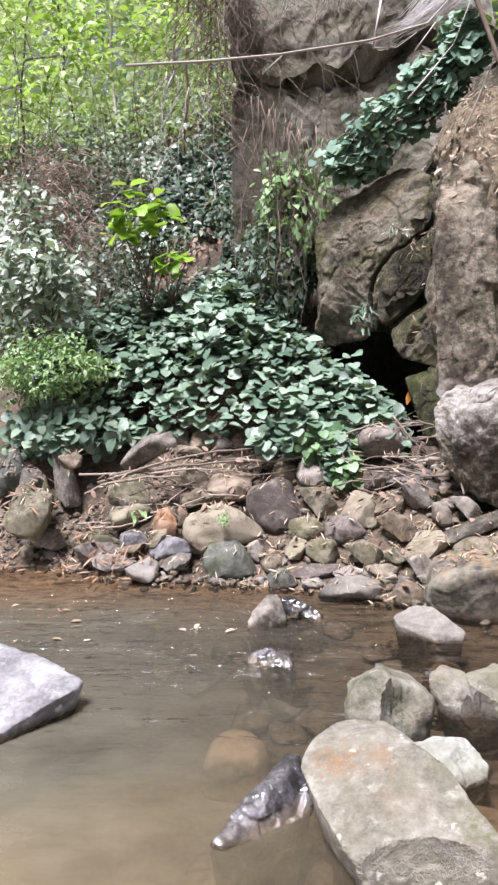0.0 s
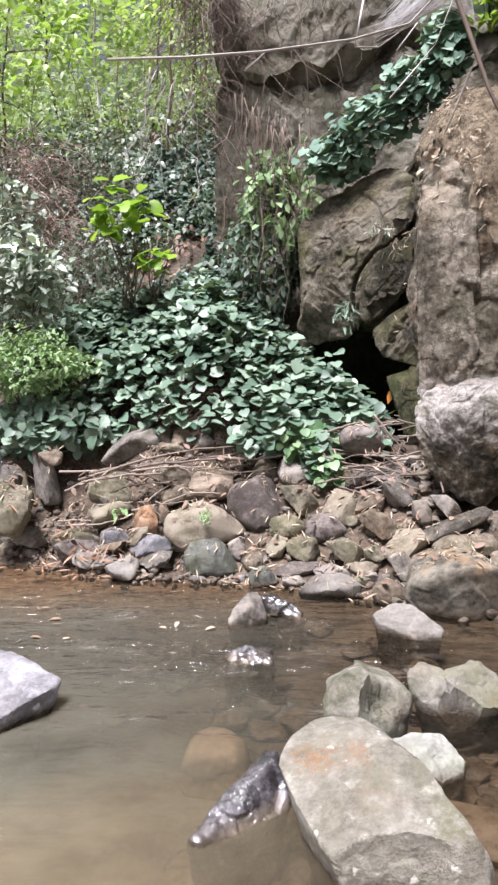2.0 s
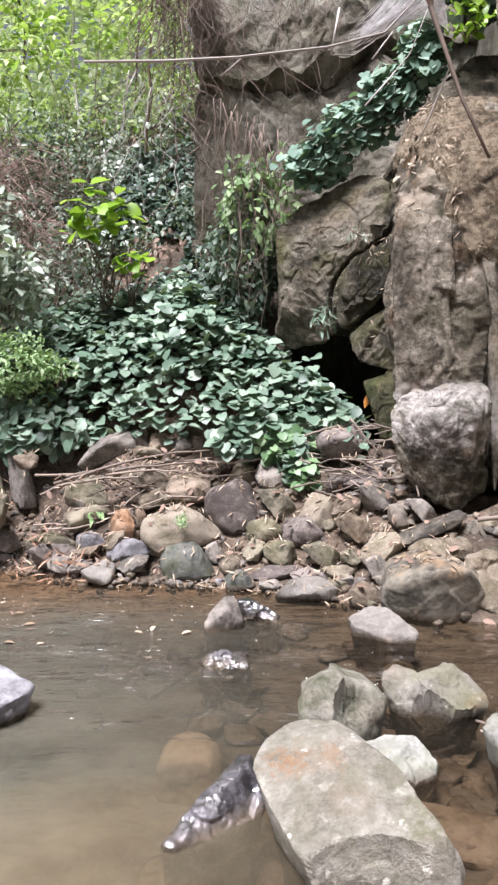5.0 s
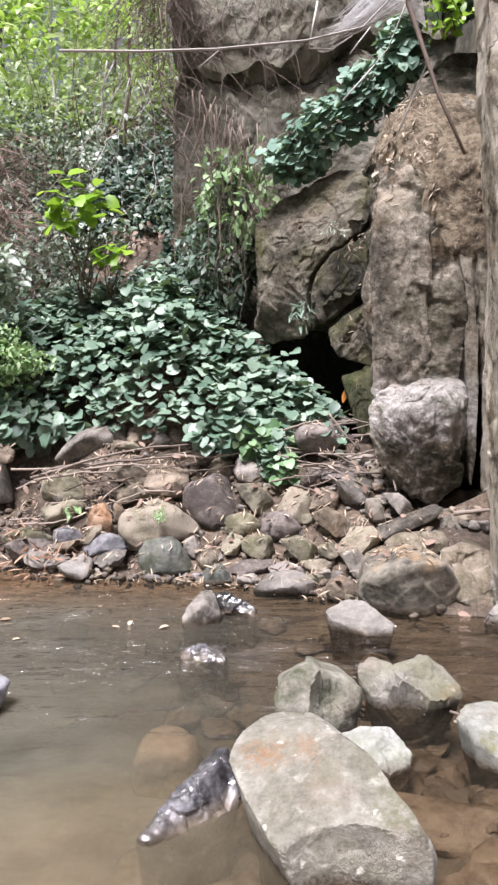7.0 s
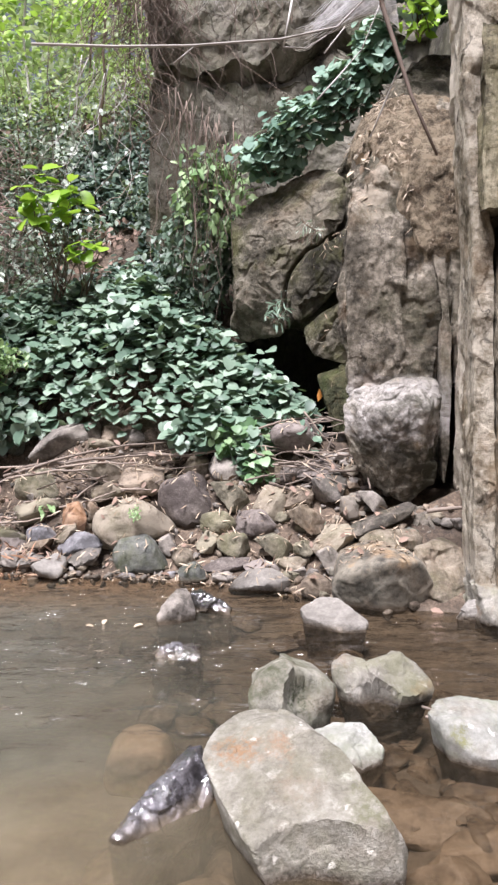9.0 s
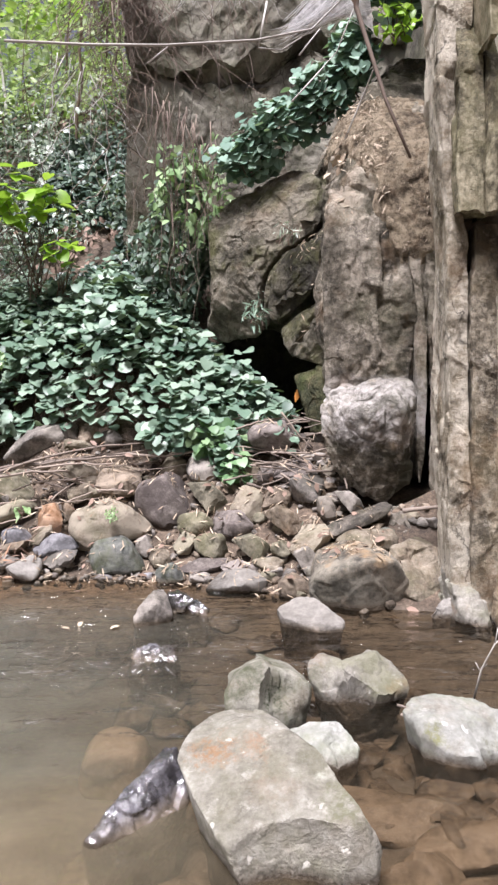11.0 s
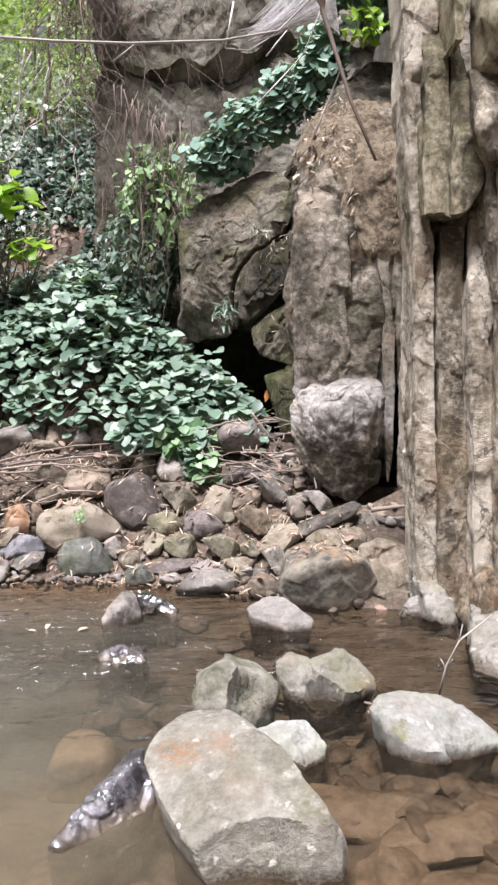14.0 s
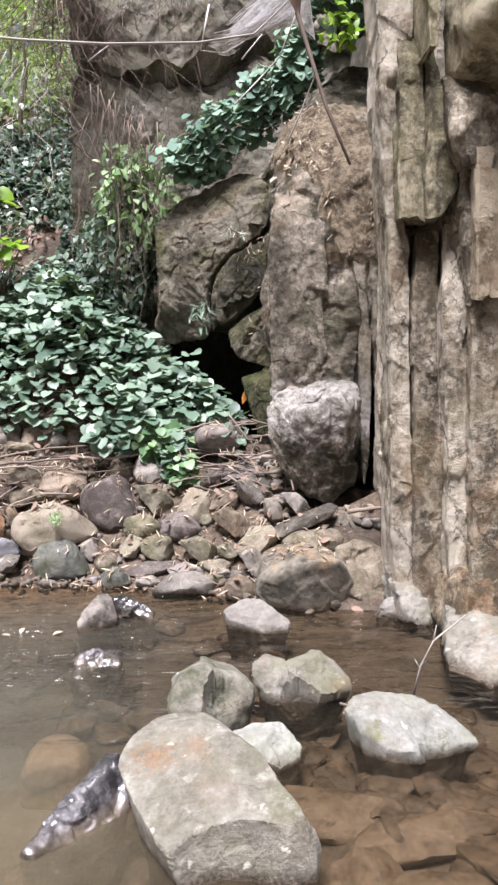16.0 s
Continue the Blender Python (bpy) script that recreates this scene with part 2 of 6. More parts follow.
    warp = nodes.new("ShaderNodeVectorMath")
    warp.operation = "MULTIPLY_ADD"
    warp.inputs[1].default_value = (0.16, 0.16, 0.16)
    t.links.new(noise_node(t, scale * 0.9, 4, 0.6).outputs["Color"], warp.inputs[0])
    t.links.new(nodes.new("ShaderNodeNewGeometry").outputs["Position"], warp.inputs[2])
    chip = nodes.new("ShaderNodeTexVoronoi")
    chip.feature = "F1"
    chip.inputs["Scale"].default_value = scale * 1.6
    t.links.new(warp.outputs[0], chip.inputs["Vector"])
    step = nodes.new("ShaderNodeSeparateColor")
    t.links.new(chip.outputs["Color"], step.inputs[0])
    relief = calc(t, "ADD", calc(t, "MULTIPLY", step.outputs[0], 0.05), calc(t, "MULTIPLY", fine.outputs[0], 0.7))
    relief = calc(t, "ADD", relief, calc(t, "MULTIPLY", big.outputs[0], 1.2))
    t.links.new(calc(t, "ADD", relief, calc(t, "MULTIPLY", noise_node(t, scale * 18, 6, 0.7).outputs[0], 0.3)), bp.inputs["Height"])
    t.links.new(bp.outputs[0], b.inputs["Normal"])
    if rough < 0.1:
        film_bump = nodes.new("ShaderNodeBump")
        film_bump.inputs["Strength"].default_value, film_bump.inputs["Distance"].default_value = 0.45, 0.03
        t.links.new(noise_node(t, 17, 3, 0.5).outputs[0], film_bump.inputs["Height"])
        b.inputs["Coat Weight"].default_value, b.inputs["Coat Roughness"].default_value, b.inputs["Coat IOR"].default_value = 1.0, 0.1, 1.6
        t.links.new(film_bump.outputs[0], b.inputs["Coat Normal"])
    return m


STONE = {
    "rubble": stone_material("dark_rubble", (0.045, 0.04, 0.033), (0.105, 0.092, 0.076), (0.20, 0.176, 0.147), 0.1, 0.05, lichen=0.05),
    "grey": stone_material("grey_stone", (0.10, 0.09, 0.08), (0.19, 0.17, 0.15), (0.30, 0.27, 0.24), 0.1),
    "brown": stone_material("brown_stone", (0.097, 0.075, 0.057), (0.176, 0.141, 0.106), (0.282, 0.229, 0.176), 0.1, 0.2),
    "tan": stone_material("tan_stone", (0.105, 0.086, 0.064), (0.185, 0.156, 0.118), (0.275, 0.238, 0.187), 0.2, 0.1),
    "moss": stone_material("mossy_stone", (0.088, 0.080, 0.058), (0.168, 0.152, 0.112), (0.264, 0.236, 0.176), 0.4, mosscol=(0.12, 0.115, 0.05)),
    "dark": stone_material("dark_stone", (0.043, 0.043, 0.038), (0.085, 0.089, 0.081), (0.153, 0.153, 0.140), 0.35),
    "orange": stone_material("orange_stone", (0.170, 0.085, 0.043), (0.281, 0.162, 0.093), (0.383, 0.255, 0.170), 0.0, 0.3),
    "blue": stone_material("blue_grey_stone", (0.085, 0.083, 0.088), (0.155, 0.15, 0.157), (0.25, 0.245, 0.255), 0.0, 0.0, 0.6),
    "purple": stone_material("purple_grey_stone", (0.08, 0.066, 0.06), (0.145, 0.123, 0.111), (0.23, 0.2, 0.182), 0.05),
    "wet": stone_material("wet_stone", (0.008, 0.0075, 0.007), (0.02, 0.019, 0.018), (0.06, 0.057, 0.055), 0.0, 0.0, 0.05, lichen=0.0, bump=0.22),
    # wet dark stone; its lilac-grey base tone paints in the sky's sheen
    "sheen": stone_material("wet_stone_sheen_tinted", (0.014, 0.013, 0.014), (0.05, 0.047, 0.052), (0.14, 0.134, 0.146), 0.0, 0.0, 0.09, lichen=0.0, bump=0.35),
    "damp": stone_material("damp_stone", (0.11, 0.10, 0.088), (0.20, 0.185, 0.165), (0.31, 0.29, 0.262), 0.0, 0.0, 0.5, lichen=0.05, gentle=True),
    "pale": stone_material("pale_stone", (0.13, 0.121, 0.1), (0.245, 0.228, 0.196), (0.38, 0.36, 0.32), 0.4, 0.3, scale=8, lichen=0.3, bump=0.55, gentle=True, mosscol=(0.165, 0.17, 0.085)),
    "rusty": stone_material("rust_stained_pale_stone", (0.16, 0.149, 0.117), (0.295, 0.276, 0.23), (0.45, 0.428, 0.375), 0.3, 0.08, scale=11, lichen=0.45, bump=0.75, gentle=True, mosscol=(0.2, 0.195, 0.11),
                            stains=[((0.035, 2.414, 0.226), 0.085, 0.8, (0.33, 0.19, 0.10)), ((0.179, 2.417, 0.252), 0.07, 0.65, (0.34, 0.21, 0.13)), ((0.228, 2.223, 0.198), 0.09, 0.3, (0.29, 0.21, 0.15)), ((0.468, 2.118, 0.207), 0.09, 0.6, (0.15, 0.155, 0.075)), ((0.402, 2.237, 0.233), 0.022, 0.8, (0.5, 0.5, 0.42)), ((0.375, 2.043, 0.166), 0.02, 0.8, (0.22, 0.24, 0.04))]),
    "algae": stone_material("algae_stained_pale_stone", (0.075, 0.078, 0.05), (0.2, 0.19, 0.155), (0.33, 0.315, 0.27), 0.6, 0.1, scale=8, lichen=0.2, bump=0.5, gentle=True, mosscol=(0.05, 0.06, 0.02), stains=[((0.323, 2.96, 0.175), 0.085, 0.95, (0.03, 0.04, 0.014)), ((0.433, 2.98, 0.127), 0.07, 0.8, (0.07, 0.055, 0.038))]),
    "lilac": stone_material("lilac_grey_stone", (0.14, 0.137, 0.145), (0.27, 0.265, 0.28), (0.42, 0.415, 0.435), 0.0, 0.05, scale=8, lichen=0.3, gentle=True),
    "white": stone_material("whitish_stone", (0.15, 0.15, 0.13), (0.25, 0.25, 0.226), (0.36, 0.356, 0.33), 0.4, 0.1, scale=9, lichen=0.4, gentle=True, mosscol=(0.15, 0.17, 0.09), stains=[((0.955, 2.7, 0.122), 0.05, 0.8, (0.17, 0.17, 0.06)), ((1.253, 2.69, 0.082), 0.09, 0.75, (0.09, 0.09, 0.055))]),
    "bed": stone_material("stream_bed_stone", (0.10, 0.068, 0.044), (0.20, 0.145, 0.1), (0.32, 0.245, 0.175), 0.0, 0.15, 0.5, lichen=0.0, film_colour=((0.05, 0.038, 0.028), (0.14, 0.107, 0.078), (0.25, 0.195, 0.145))),
    "shoal": stone_material("tan_submerged_stone", (0.22, 0.155, 0.1), (0.37, 0.275, 0.185), (0.48, 0.37, 0.265), 0.0, 0.1, 0.5, lichen=0.0, film_colour=((0.22, 0.155, 0.1), (0.37, 0.275, 0.185), (0.48, 0.37, 0.265))),
    # near-black on purpose: the depth of the cave's shade is put into the colour
    "cave": stone_material("cave_rock_shade_black", (0.012, 0.011, 0.009), (0.03, 0.027, 0.022), (0.06, 0.055, 0.045), 0.2),
    "bank": stone_material("bank_boulder_stone", (0.055, 0.05, 0.042), (0.12, 0.109, 0.089), (0.22, 0.198, 0.158), 0.05, 0.15, scale=6, lichen=0.1, crust=(0.34, 3.0), crust_colour=(0.30, 0.205, 0.115)),
}
CLIFF = stone_material("cliff_rock", (0.045, 0.039, 0.029), (0.145, 0.126, 0.096), (0.37, 0.326, 0.265), 0.15, 0.2, 0.9, 3.4, 0.5, 1.0, (1.0, 1.0, 0.5), crust=(1.12, 1.62), crust_colour=(0.47, 0.44, 0.415), cracks=0.6)
MOSSY_CLIFF = stone_material("mossy_cliff_rock", (0.03, 0.027, 0.02), (0.08, 0.071, 0.051), (0.20, 0.178, 0.137), 0.75, 0.15, 0.9, 3.6, 0.45, 1.0, mosscol=(0.085, 0.085, 0.03), cracks=0.6)
BACK_CLIFF = stone_material("dark_cliff_rock", (0.075, 0.069, 0.054), (0.16, 0.147, 0.118), (0.27, 0.25, 0.205), 0.3, 0.1, 0.9, 2.8, 0.25, 0.9, (1.0, 1.0, 0.5), cracks=0.8)
PILLAR = stone_material("pale_cliff_rock", (0.11, 0.093, 0.068), (0.35, 0.302, 0.228), (0.66, 0.60, 0.495), 0.25, 0.3, 0.9, 5.0, 0.5, 1.0, (1.0, 1.0, 0.5), mosscol=(0.24, 0.185, 0.085), cracks=0.75)
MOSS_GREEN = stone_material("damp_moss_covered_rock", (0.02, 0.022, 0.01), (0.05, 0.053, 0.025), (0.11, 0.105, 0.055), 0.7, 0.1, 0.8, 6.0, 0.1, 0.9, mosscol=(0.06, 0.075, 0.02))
OLIVE_CLIFF = stone_material("olive_stained_cliff_rock", (0.07, 0.062, 0.04), (0.22, 0.197, 0.13), (0.44, 0.39, 0.28), 0.45, 0.1, 0.9, 7.5, 0.3, 0.5, (1.0, 1.0, 0.3), mosscol=(0.15, 0.14, 0.06))
OCHRE_CLIFF = stone_material("ochre_cliff_rock", (0.09, 0.068, 0.044), (0.26, 0.20, 0.135), (0.50, 0.42, 0.31), 0.1, 0.4, 0.9, 8.0, 0.2, 0.9)
EARTH = stone_material("crumbly_earth", (0.065, 0.049, 0.034), (0.165, 0.13, 0.088), (0.35, 0.285, 0.20), 0.0, 0.15, 0.95, 14.0, 0.15, 1.0)


def soil_material():
    m, t, nodes, b = material("soil_and_stream_bed")
    pos = nodes.new("ShaderNodeNewGeometry").outputs["Position"]
    sep = nodes.new("ShaderNodeSeparateXYZ")
    t.links.new(pos, sep.inputs[0])
    fine = noise_node(t, 30, 8, 0.75)
    big = noise_node(t, 2.2, 5, 0.6)
    both = calc(t, "ADD", calc(t, "MULTIPLY", fine.outputs[0], 0.55), calc(t, "MULTIPLY", big.outputs[0], 0.45))
    earth = ramp(t, both, [(0.38, (0.03, 0.022, 0.016)), (0.5, (0.085, 0.062, 0.044)), (0.62, (0.19, 0.14, 0.10))])
    silt = ramp(t, both, [(0.35, (0.065, 0.052, 0.039)), (0.5, (0.13, 0.103, 0.077)), (0.66, (0.21, 0.172, 0.13))])
    wet = nodes.new("ShaderNodeMapRange")
    wet.inputs[1].default_value, wet.inputs[2].default_value, wet.inputs[3].default_value, wet.inputs[4].default_value = -0.03, 0.03, 1, 0
    t.links.new(sep.outputs["Z"], wet.inputs[0])
    reach = nodes.new("ShaderNodeMapRange")
    reach.inputs[1].default_value, reach.inputs[2].default_value = 4.6, 5.3
    t.links.new(calc(t, "SUBTRACT", sep.outputs["Y"], calc(t, "MULTIPLY", big.outputs[0], 0.4)), reach.inputs[0])
    side = nodes.new("ShaderNodeMapRange")
    side.inputs[1].default_value, side.inputs[2].default_value, side.inputs[3].default_value, side.inputs[4].default_value = -1.6, 0.2, 1.0, 0.25
    t.links.new(sep.outputs["X"], side.inputs[0])
    sandy = ramp(t, both, [(0.36, (0.15, 0.095, 0.06)), (0.5, (0.29, 0.195, 0.125)), (0.64, (0.42, 0.31, 0.215))])
    t.links.new(blend(t, wet.outputs[0], earth, blend(t, calc(t, "MULTIPLY", reach.outputs[0], side.outputs[0]), silt, sandy)), b.inputs["Base Color"])
    b.inputs["Roughness"].default_value = 0.9
    bp = nodes.new("ShaderNodeBump")
    bp.inputs["Strength"].default_value, bp.inputs["Distance"].default_value = 0.6, 0.03
    t.links.new(fine.outputs[0], bp.inputs["Height"])
    t.links.new(bp.outputs[0], b.inputs["Normal"])
    return m


def water_material():
    m, t, nodes, b = material("murky_stream_water")
    nodes.remove(b)
    out = nodes["Material Output"]
    clear, gloss, murk = nodes.new("ShaderNodeBsdfTransparent"), nodes.new("ShaderNodeBsdfGlossy"), nodes.new("ShaderNodeBsdfDiffuse")
    clear.inputs[0].default_value = (0.65, 0.605, 0.535, 1)
    spot = nodes.new("ShaderNodeSeparateXYZ")
    t.links.new(nodes.new("ShaderNodeNewGeometry").outputs["Position"], spot.inputs[0])
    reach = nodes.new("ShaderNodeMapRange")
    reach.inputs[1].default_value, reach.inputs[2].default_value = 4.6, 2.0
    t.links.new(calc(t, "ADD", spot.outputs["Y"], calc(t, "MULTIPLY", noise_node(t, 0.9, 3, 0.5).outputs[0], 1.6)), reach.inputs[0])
    # silt tone by distance; the far bank's dark reflection is painted into it
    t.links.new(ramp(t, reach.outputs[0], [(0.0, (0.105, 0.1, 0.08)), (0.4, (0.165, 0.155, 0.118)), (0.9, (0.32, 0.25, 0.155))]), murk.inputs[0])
    gloss.inputs["Roughness"].default_value = 0.045
    body, top = nodes.new("ShaderNodeMixShader"), nodes.new("ShaderNodeMixShader")
    where = nodes.new("ShaderNodeSeparateXYZ")
    t.links.new(nodes.new("ShaderNodeNewGeometry").outputs["Position"], where.inputs[0])
    drift = calc(t, "ADD", where.outputs["X"], calc(t, "MULTIPLY", noise_node(t, 1.3, 3, 0.5).outputs[0], 0.9))
    silt = nodes.new("ShaderNodeMapRange")
    silt.inputs[1].default_value, silt.inputs[2].default_value, silt.inputs[3].default_value, silt.inputs[4].default_value = -1.0, 0.9, 0.64, 0.03
    t.links.new(drift, silt.inputs[0])
    cloud = calc(t, "MULTIPLY", calc(t, "SUBTRACT", noise_node(t, 2.6, 6, 0.65, stretch=(0.9, 1.1, 1)).outputs[0], 0.5), 1.3)
    shoal = nodes.new("ShaderNodeMapRange")
    shoal.inputs[1].default_value, shoal.inputs[2].default_value, shoal.inputs[3].default_value, shoal.inputs[4].default_value = 4.5, 5.4, 1.0, 0.12
    t.links.new(where.outputs["Y"], shoal.inputs[0])
    thick = calc(t, "MULTIPLY", calc(t, "MAXIMUM", calc(t, "ADD", silt.outputs[0], calc(t, "MULTIPLY", cloud, silt.outputs[0])), 0.03), shoal.outputs[0])
    t.links.new(thick, body.inputs[0])
    t.links.new(clear.outputs[0], body.inputs[1]), t.links.new(murk.outputs[0], body.inputs[2])
    fres = nodes.new("ShaderNodeFresnel")
    fres.inputs["IOR"].default_value = 1.33
    bp = nodes.new("ShaderNodeBump")
    bp.inputs["Strength"].default_value, bp.inputs["Distance"].default_value = 1.0, 0.085
    swell = calc(t, "MULTIPLY", noise_node(t, 4, 3, 0.45, stretch=(0.7, 1.6, 1)).outputs[0], 0.8)
    ripple = calc(t, "MULTIPLY", noise_node(t, 11, 3, 0.5, stretch=(0.7, 1.3, 1)).outputs[0], 0.3)
    run = nodes.new("ShaderNodeMapRange")
    run.inputs[1].default_value, run.inputs[2].default_value, run.inputs[3].default_value, run.inputs[4].default_value = 2.5, 3.8, 0.35, 2.0
    t.links.new(where.outputs["Y"], run.inputs[0])
    t.links.new(calc(t, "MULTIPLY", calc(t, "ADD", swell, ripple), run.outputs[0]), bp.inputs["Height"])
    for n in (fres, gloss):
        t.links.new(bp.outputs[0], n.inputs["Normal"])
    t.links.new(fres.outputs[0], top.inputs[0])
    t.links.new(body.outputs[0], top.inputs[1]), t.links.new(gloss.outputs[0], top.inputs[2])
    t.links.new(top.outputs[0], out.inputs[0])
    return m


def leaf_material(name, dark, mid, light, rough=0.45, through_light=0.25):
    m, t, nodes, b = material(name)
    isle = nodes.new("ShaderNodeNewGeometry").outputs["Random Per Island"]
    own = nodes.new("ShaderNodeObjectInfo").outputs["Random"]
    mixed = calc(t, "FRACT", calc(t, "ADD", isle, own))
    fine = noise_node(t, 40, 4, 0.6)
    fac = calc(t, "ADD", calc(t, "MULTIPLY", mixed, 0.75), calc(t, "MULTIPLY", fine.outputs[0], 0.25))
    col = ramp(t, fac, [(0.1, dark), (0.5, mid), (0.92, light)])
    t.links.new(col, b.inputs["Base Color"])
    b.inputs["Roughness"].default_value = rough
    b.inputs["Specular IOR Level"].default_value = 0.5
    if through_light:
        tr = nodes.new("ShaderNodeBsdfTranslucent")
        t.links.new(blend(t, 0.5, col, (0.25, 0.35, 0.04)), tr.inputs[0])
        mx = nodes.new("ShaderNodeMixShader")
        mx.inputs[0].default_value = through_light
        t.links.new(b.outputs[0], mx.inputs[1]), t.links.new(tr.outputs[0], mx.inputs[2])
        t.links.new(mx.outputs[0], nodes["Material Output"].inputs[0])
    return m


def plain_material(name, dark, light, rough=0.7, scale=25, stretch=None):
    m, t, nodes, b = material(name)
    f = noise_node(t, scale, 6, 0.65, stretch=stretch)
    isle = nodes.new("ShaderNodeNewGeometry").outputs["Random Per Island"]
    own = nodes.new("ShaderNodeObjectInfo").outputs["Random"]
    fac = calc(t, "ADD", calc(t, "MULTIPLY", f.outputs[0], 0.5), calc(t, "MULTIPLY", calc(t, "FRACT", calc(t, "ADD", isle, own)), 0.5))
    t.links.new(ramp(t, fac, [(0.25, dark), (0.8, light)]), b.inputs["Base Color"])
    b.inputs["Roughness"].default_value = rough
    bp = nodes.new("ShaderNodeBump")
    bp.inputs["Strength"].default_value, bp.inputs["Distance"].default_value = 0.4, 0.004
    t.links.new(f.outputs[0], bp.inputs["Height"])
    t.links.new(bp.outputs[0], b.inputs["Normal"])
    return m


SOIL, WATER = soil_material(), water_material()
VINE_LEAF = leaf_material("vine_leaf", (0.06, 0.11, 0.077), (0.145, 0.225, 0.16), (0.30, 0.39, 0.295), 0.45, 0.15)
DARK_LEAF = leaf_material("dark_leaf", (0.035, 0.065, 0.045), (0.1, 0.155, 0.11), (0.22, 0.295, 0.21), 0.5, 0.22)
GREY_LEAF = leaf_material("grey_green_leaf", (0.13, 0.18, 0.135), (0.31, 0.375, 0.295), (0.55, 0.60, 0.515), 0.38, 0.22)
LIME_LEAF = leaf_material("lime_leaf", (0.16, 0.31, 0.02), (0.25, 0.45, 0.03), (0.38, 0.58, 0.07), 0.4, 0.45)
# light green, raised further so the colour carries the bright upper slope's light
LIGHT_LEAF = leaf_material("light_green_leaf", (0.22, 0.36, 0.08), (0.42, 0.57, 0.19), (0.66, 0.75, 0.44), 0.45, 0.5)
FERN_LEAF = leaf_material("soft_green_leaf", (0.14, 0.25, 0.1), (0.275, 0.42, 0.19), (0.46, 0.59, 0.33), 0.5, 0.35)
LEDGE_LEAF = leaf_material("ledge_vine_leaf", (0.085, 0.17, 0.125), (0.19, 0.31, 0.23), (0.32, 0.44, 0.34), 0.65, 0.22)
YOUNG_LEAF = leaf_material("young_vine_leaf", (0.07, 0.145, 0.065), (0.14, 0.26, 0.115), (0.26, 0.38, 0.20), 0.45, 0.3)
# lit version of the lime leaf: sunlight is put into the colour
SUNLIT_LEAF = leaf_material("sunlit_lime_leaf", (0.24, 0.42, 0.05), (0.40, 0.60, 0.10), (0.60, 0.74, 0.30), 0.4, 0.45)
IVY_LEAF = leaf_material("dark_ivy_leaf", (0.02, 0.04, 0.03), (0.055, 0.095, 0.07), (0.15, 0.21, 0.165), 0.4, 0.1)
# paled towards white to paint strong backlight on the far leaves
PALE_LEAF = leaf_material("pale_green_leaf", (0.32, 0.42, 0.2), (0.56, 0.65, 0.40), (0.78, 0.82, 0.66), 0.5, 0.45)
DRY_LEAF = plain_material("dry_leaf", (0.22, 0.155, 0.10), (0.52, 0.43, 0.32), 0.7)
RED_LEAF = plain_material("red_brown_dead_leaf", (0.14, 0.09, 0.065), (0.30, 0.205, 0.155), 0.7)
WOOD = plain_material("weathered_stick", (0.08, 0.06, 0.047), (0.34, 0.275, 0.225), 0.75, 60, (1, 1, 1))
ROOT = plain_material("dry_root", (0.10, 0.07, 0.055), (0.27, 0.205, 0.16), 0.8)
BARK = plain_material("brown_bark", (0.06, 0.04, 0.03), (0.2, 0.14, 0.10), 0.85)
PINK_STEM = plain_material("pinkish_dead_stem", (0.16, 0.10, 0.085), (0.42, 0.3, 0.25), 0.8)
CANE = plain_material("bleached_cane", (0.34, 0.31, 0.28), (0.58, 0.55, 0.52), 0.5)


# ---------------------------------------------------------------- ground and water
def shore(x):
    return np.interp(x, [-60, -6, -3, -2.2, -1.56, -0.66, 0.25, 0.8, 1.7, 2.2, 6, 60], [9, 6.6, 5.95, 5.9, 5.5, 5.5, 5.2, 4.9, 4.6, 4.4, 4.0, 5.0])


def height(x, y):
    x, y = np.asarray(x, float), np.asarray(y, float)
    p = np.stack([x, y, np.zeros_like(x)], -1)
    lump = fbm(p * 1.6, 4, 3)
    bed = -0.30 + 0.06 * lump + 0.12 * smooth(0.2, 0.9, x) * smooth(4.0, 2.4, y)
    s = shore(x)
    bank = np.clip(y - s, -1, 1.45) * 0.85 - 0.09 * smooth(0.0, 0.35, y - s)
    beach = smooth(-1.7, -2.3, x) * smooth(0.05, 0.5, bank) * -0.22
    bank = np.where(bank > 0, bank + beach * smooth(1.2, 0.6, bank), bank * 0.35)
    back = y - s - 1.45
    left = smooth(0.5, -0.1, x)
    rise = np.clip(back, 0, 60)
    slope = np.where(rise < 1.7, rise * 1.1, 1.87 + (rise - 1.7) * 1.12)
    slope = np.where(slope > 5.4, 5.4 + (slope - 5.4) * 0.12, slope)
    cave = smooth(2.8, 4.5, back) * 5.0 + np.clip(back - 4, 0, 60) * 0.4
    land = np.maximum(bed, bank - 0.02) + slope * left + cave * (1 - left) + 0.05 * lump * smooth(0.05, 0.5, bank)
    land = land - 0.5 * smooth(0.25, 0.5, x) * smooth(6.6, 6.95, y) * smooth(1.6, 1.2, x)
    land = land - 0.45 * smooth(1.1, 1.35, x) * smooth(5.5, 5.75, y) * smooth(6.9, 6.6, y) * smooth(2.6, 2.3, x)
    land = land + smooth(2.6, 5.0, x) * smooth(3.0, 4.4, y) * 4.0
    # unseen rise added behind the camera to block low sky light
    near = smooth(0.9, -1.2, y) * 0.6 + np.clip(-1.5 - y, 0, 9) * 0.75 + np.clip(-10 - y, 0, 60) * 0.15
    return np.where(y < 1.5, np.maximum(land, -0.3 + near + 0.05 * lump), land)


def spread(lo, hi, step, far, count):
    """Even steps between lo and hi, then ever longer ones out to far."""
    out = np.geomspace(step, far, count)
    return np.r_[lo - out[::-1], np.arange(lo, hi, step), hi + out]


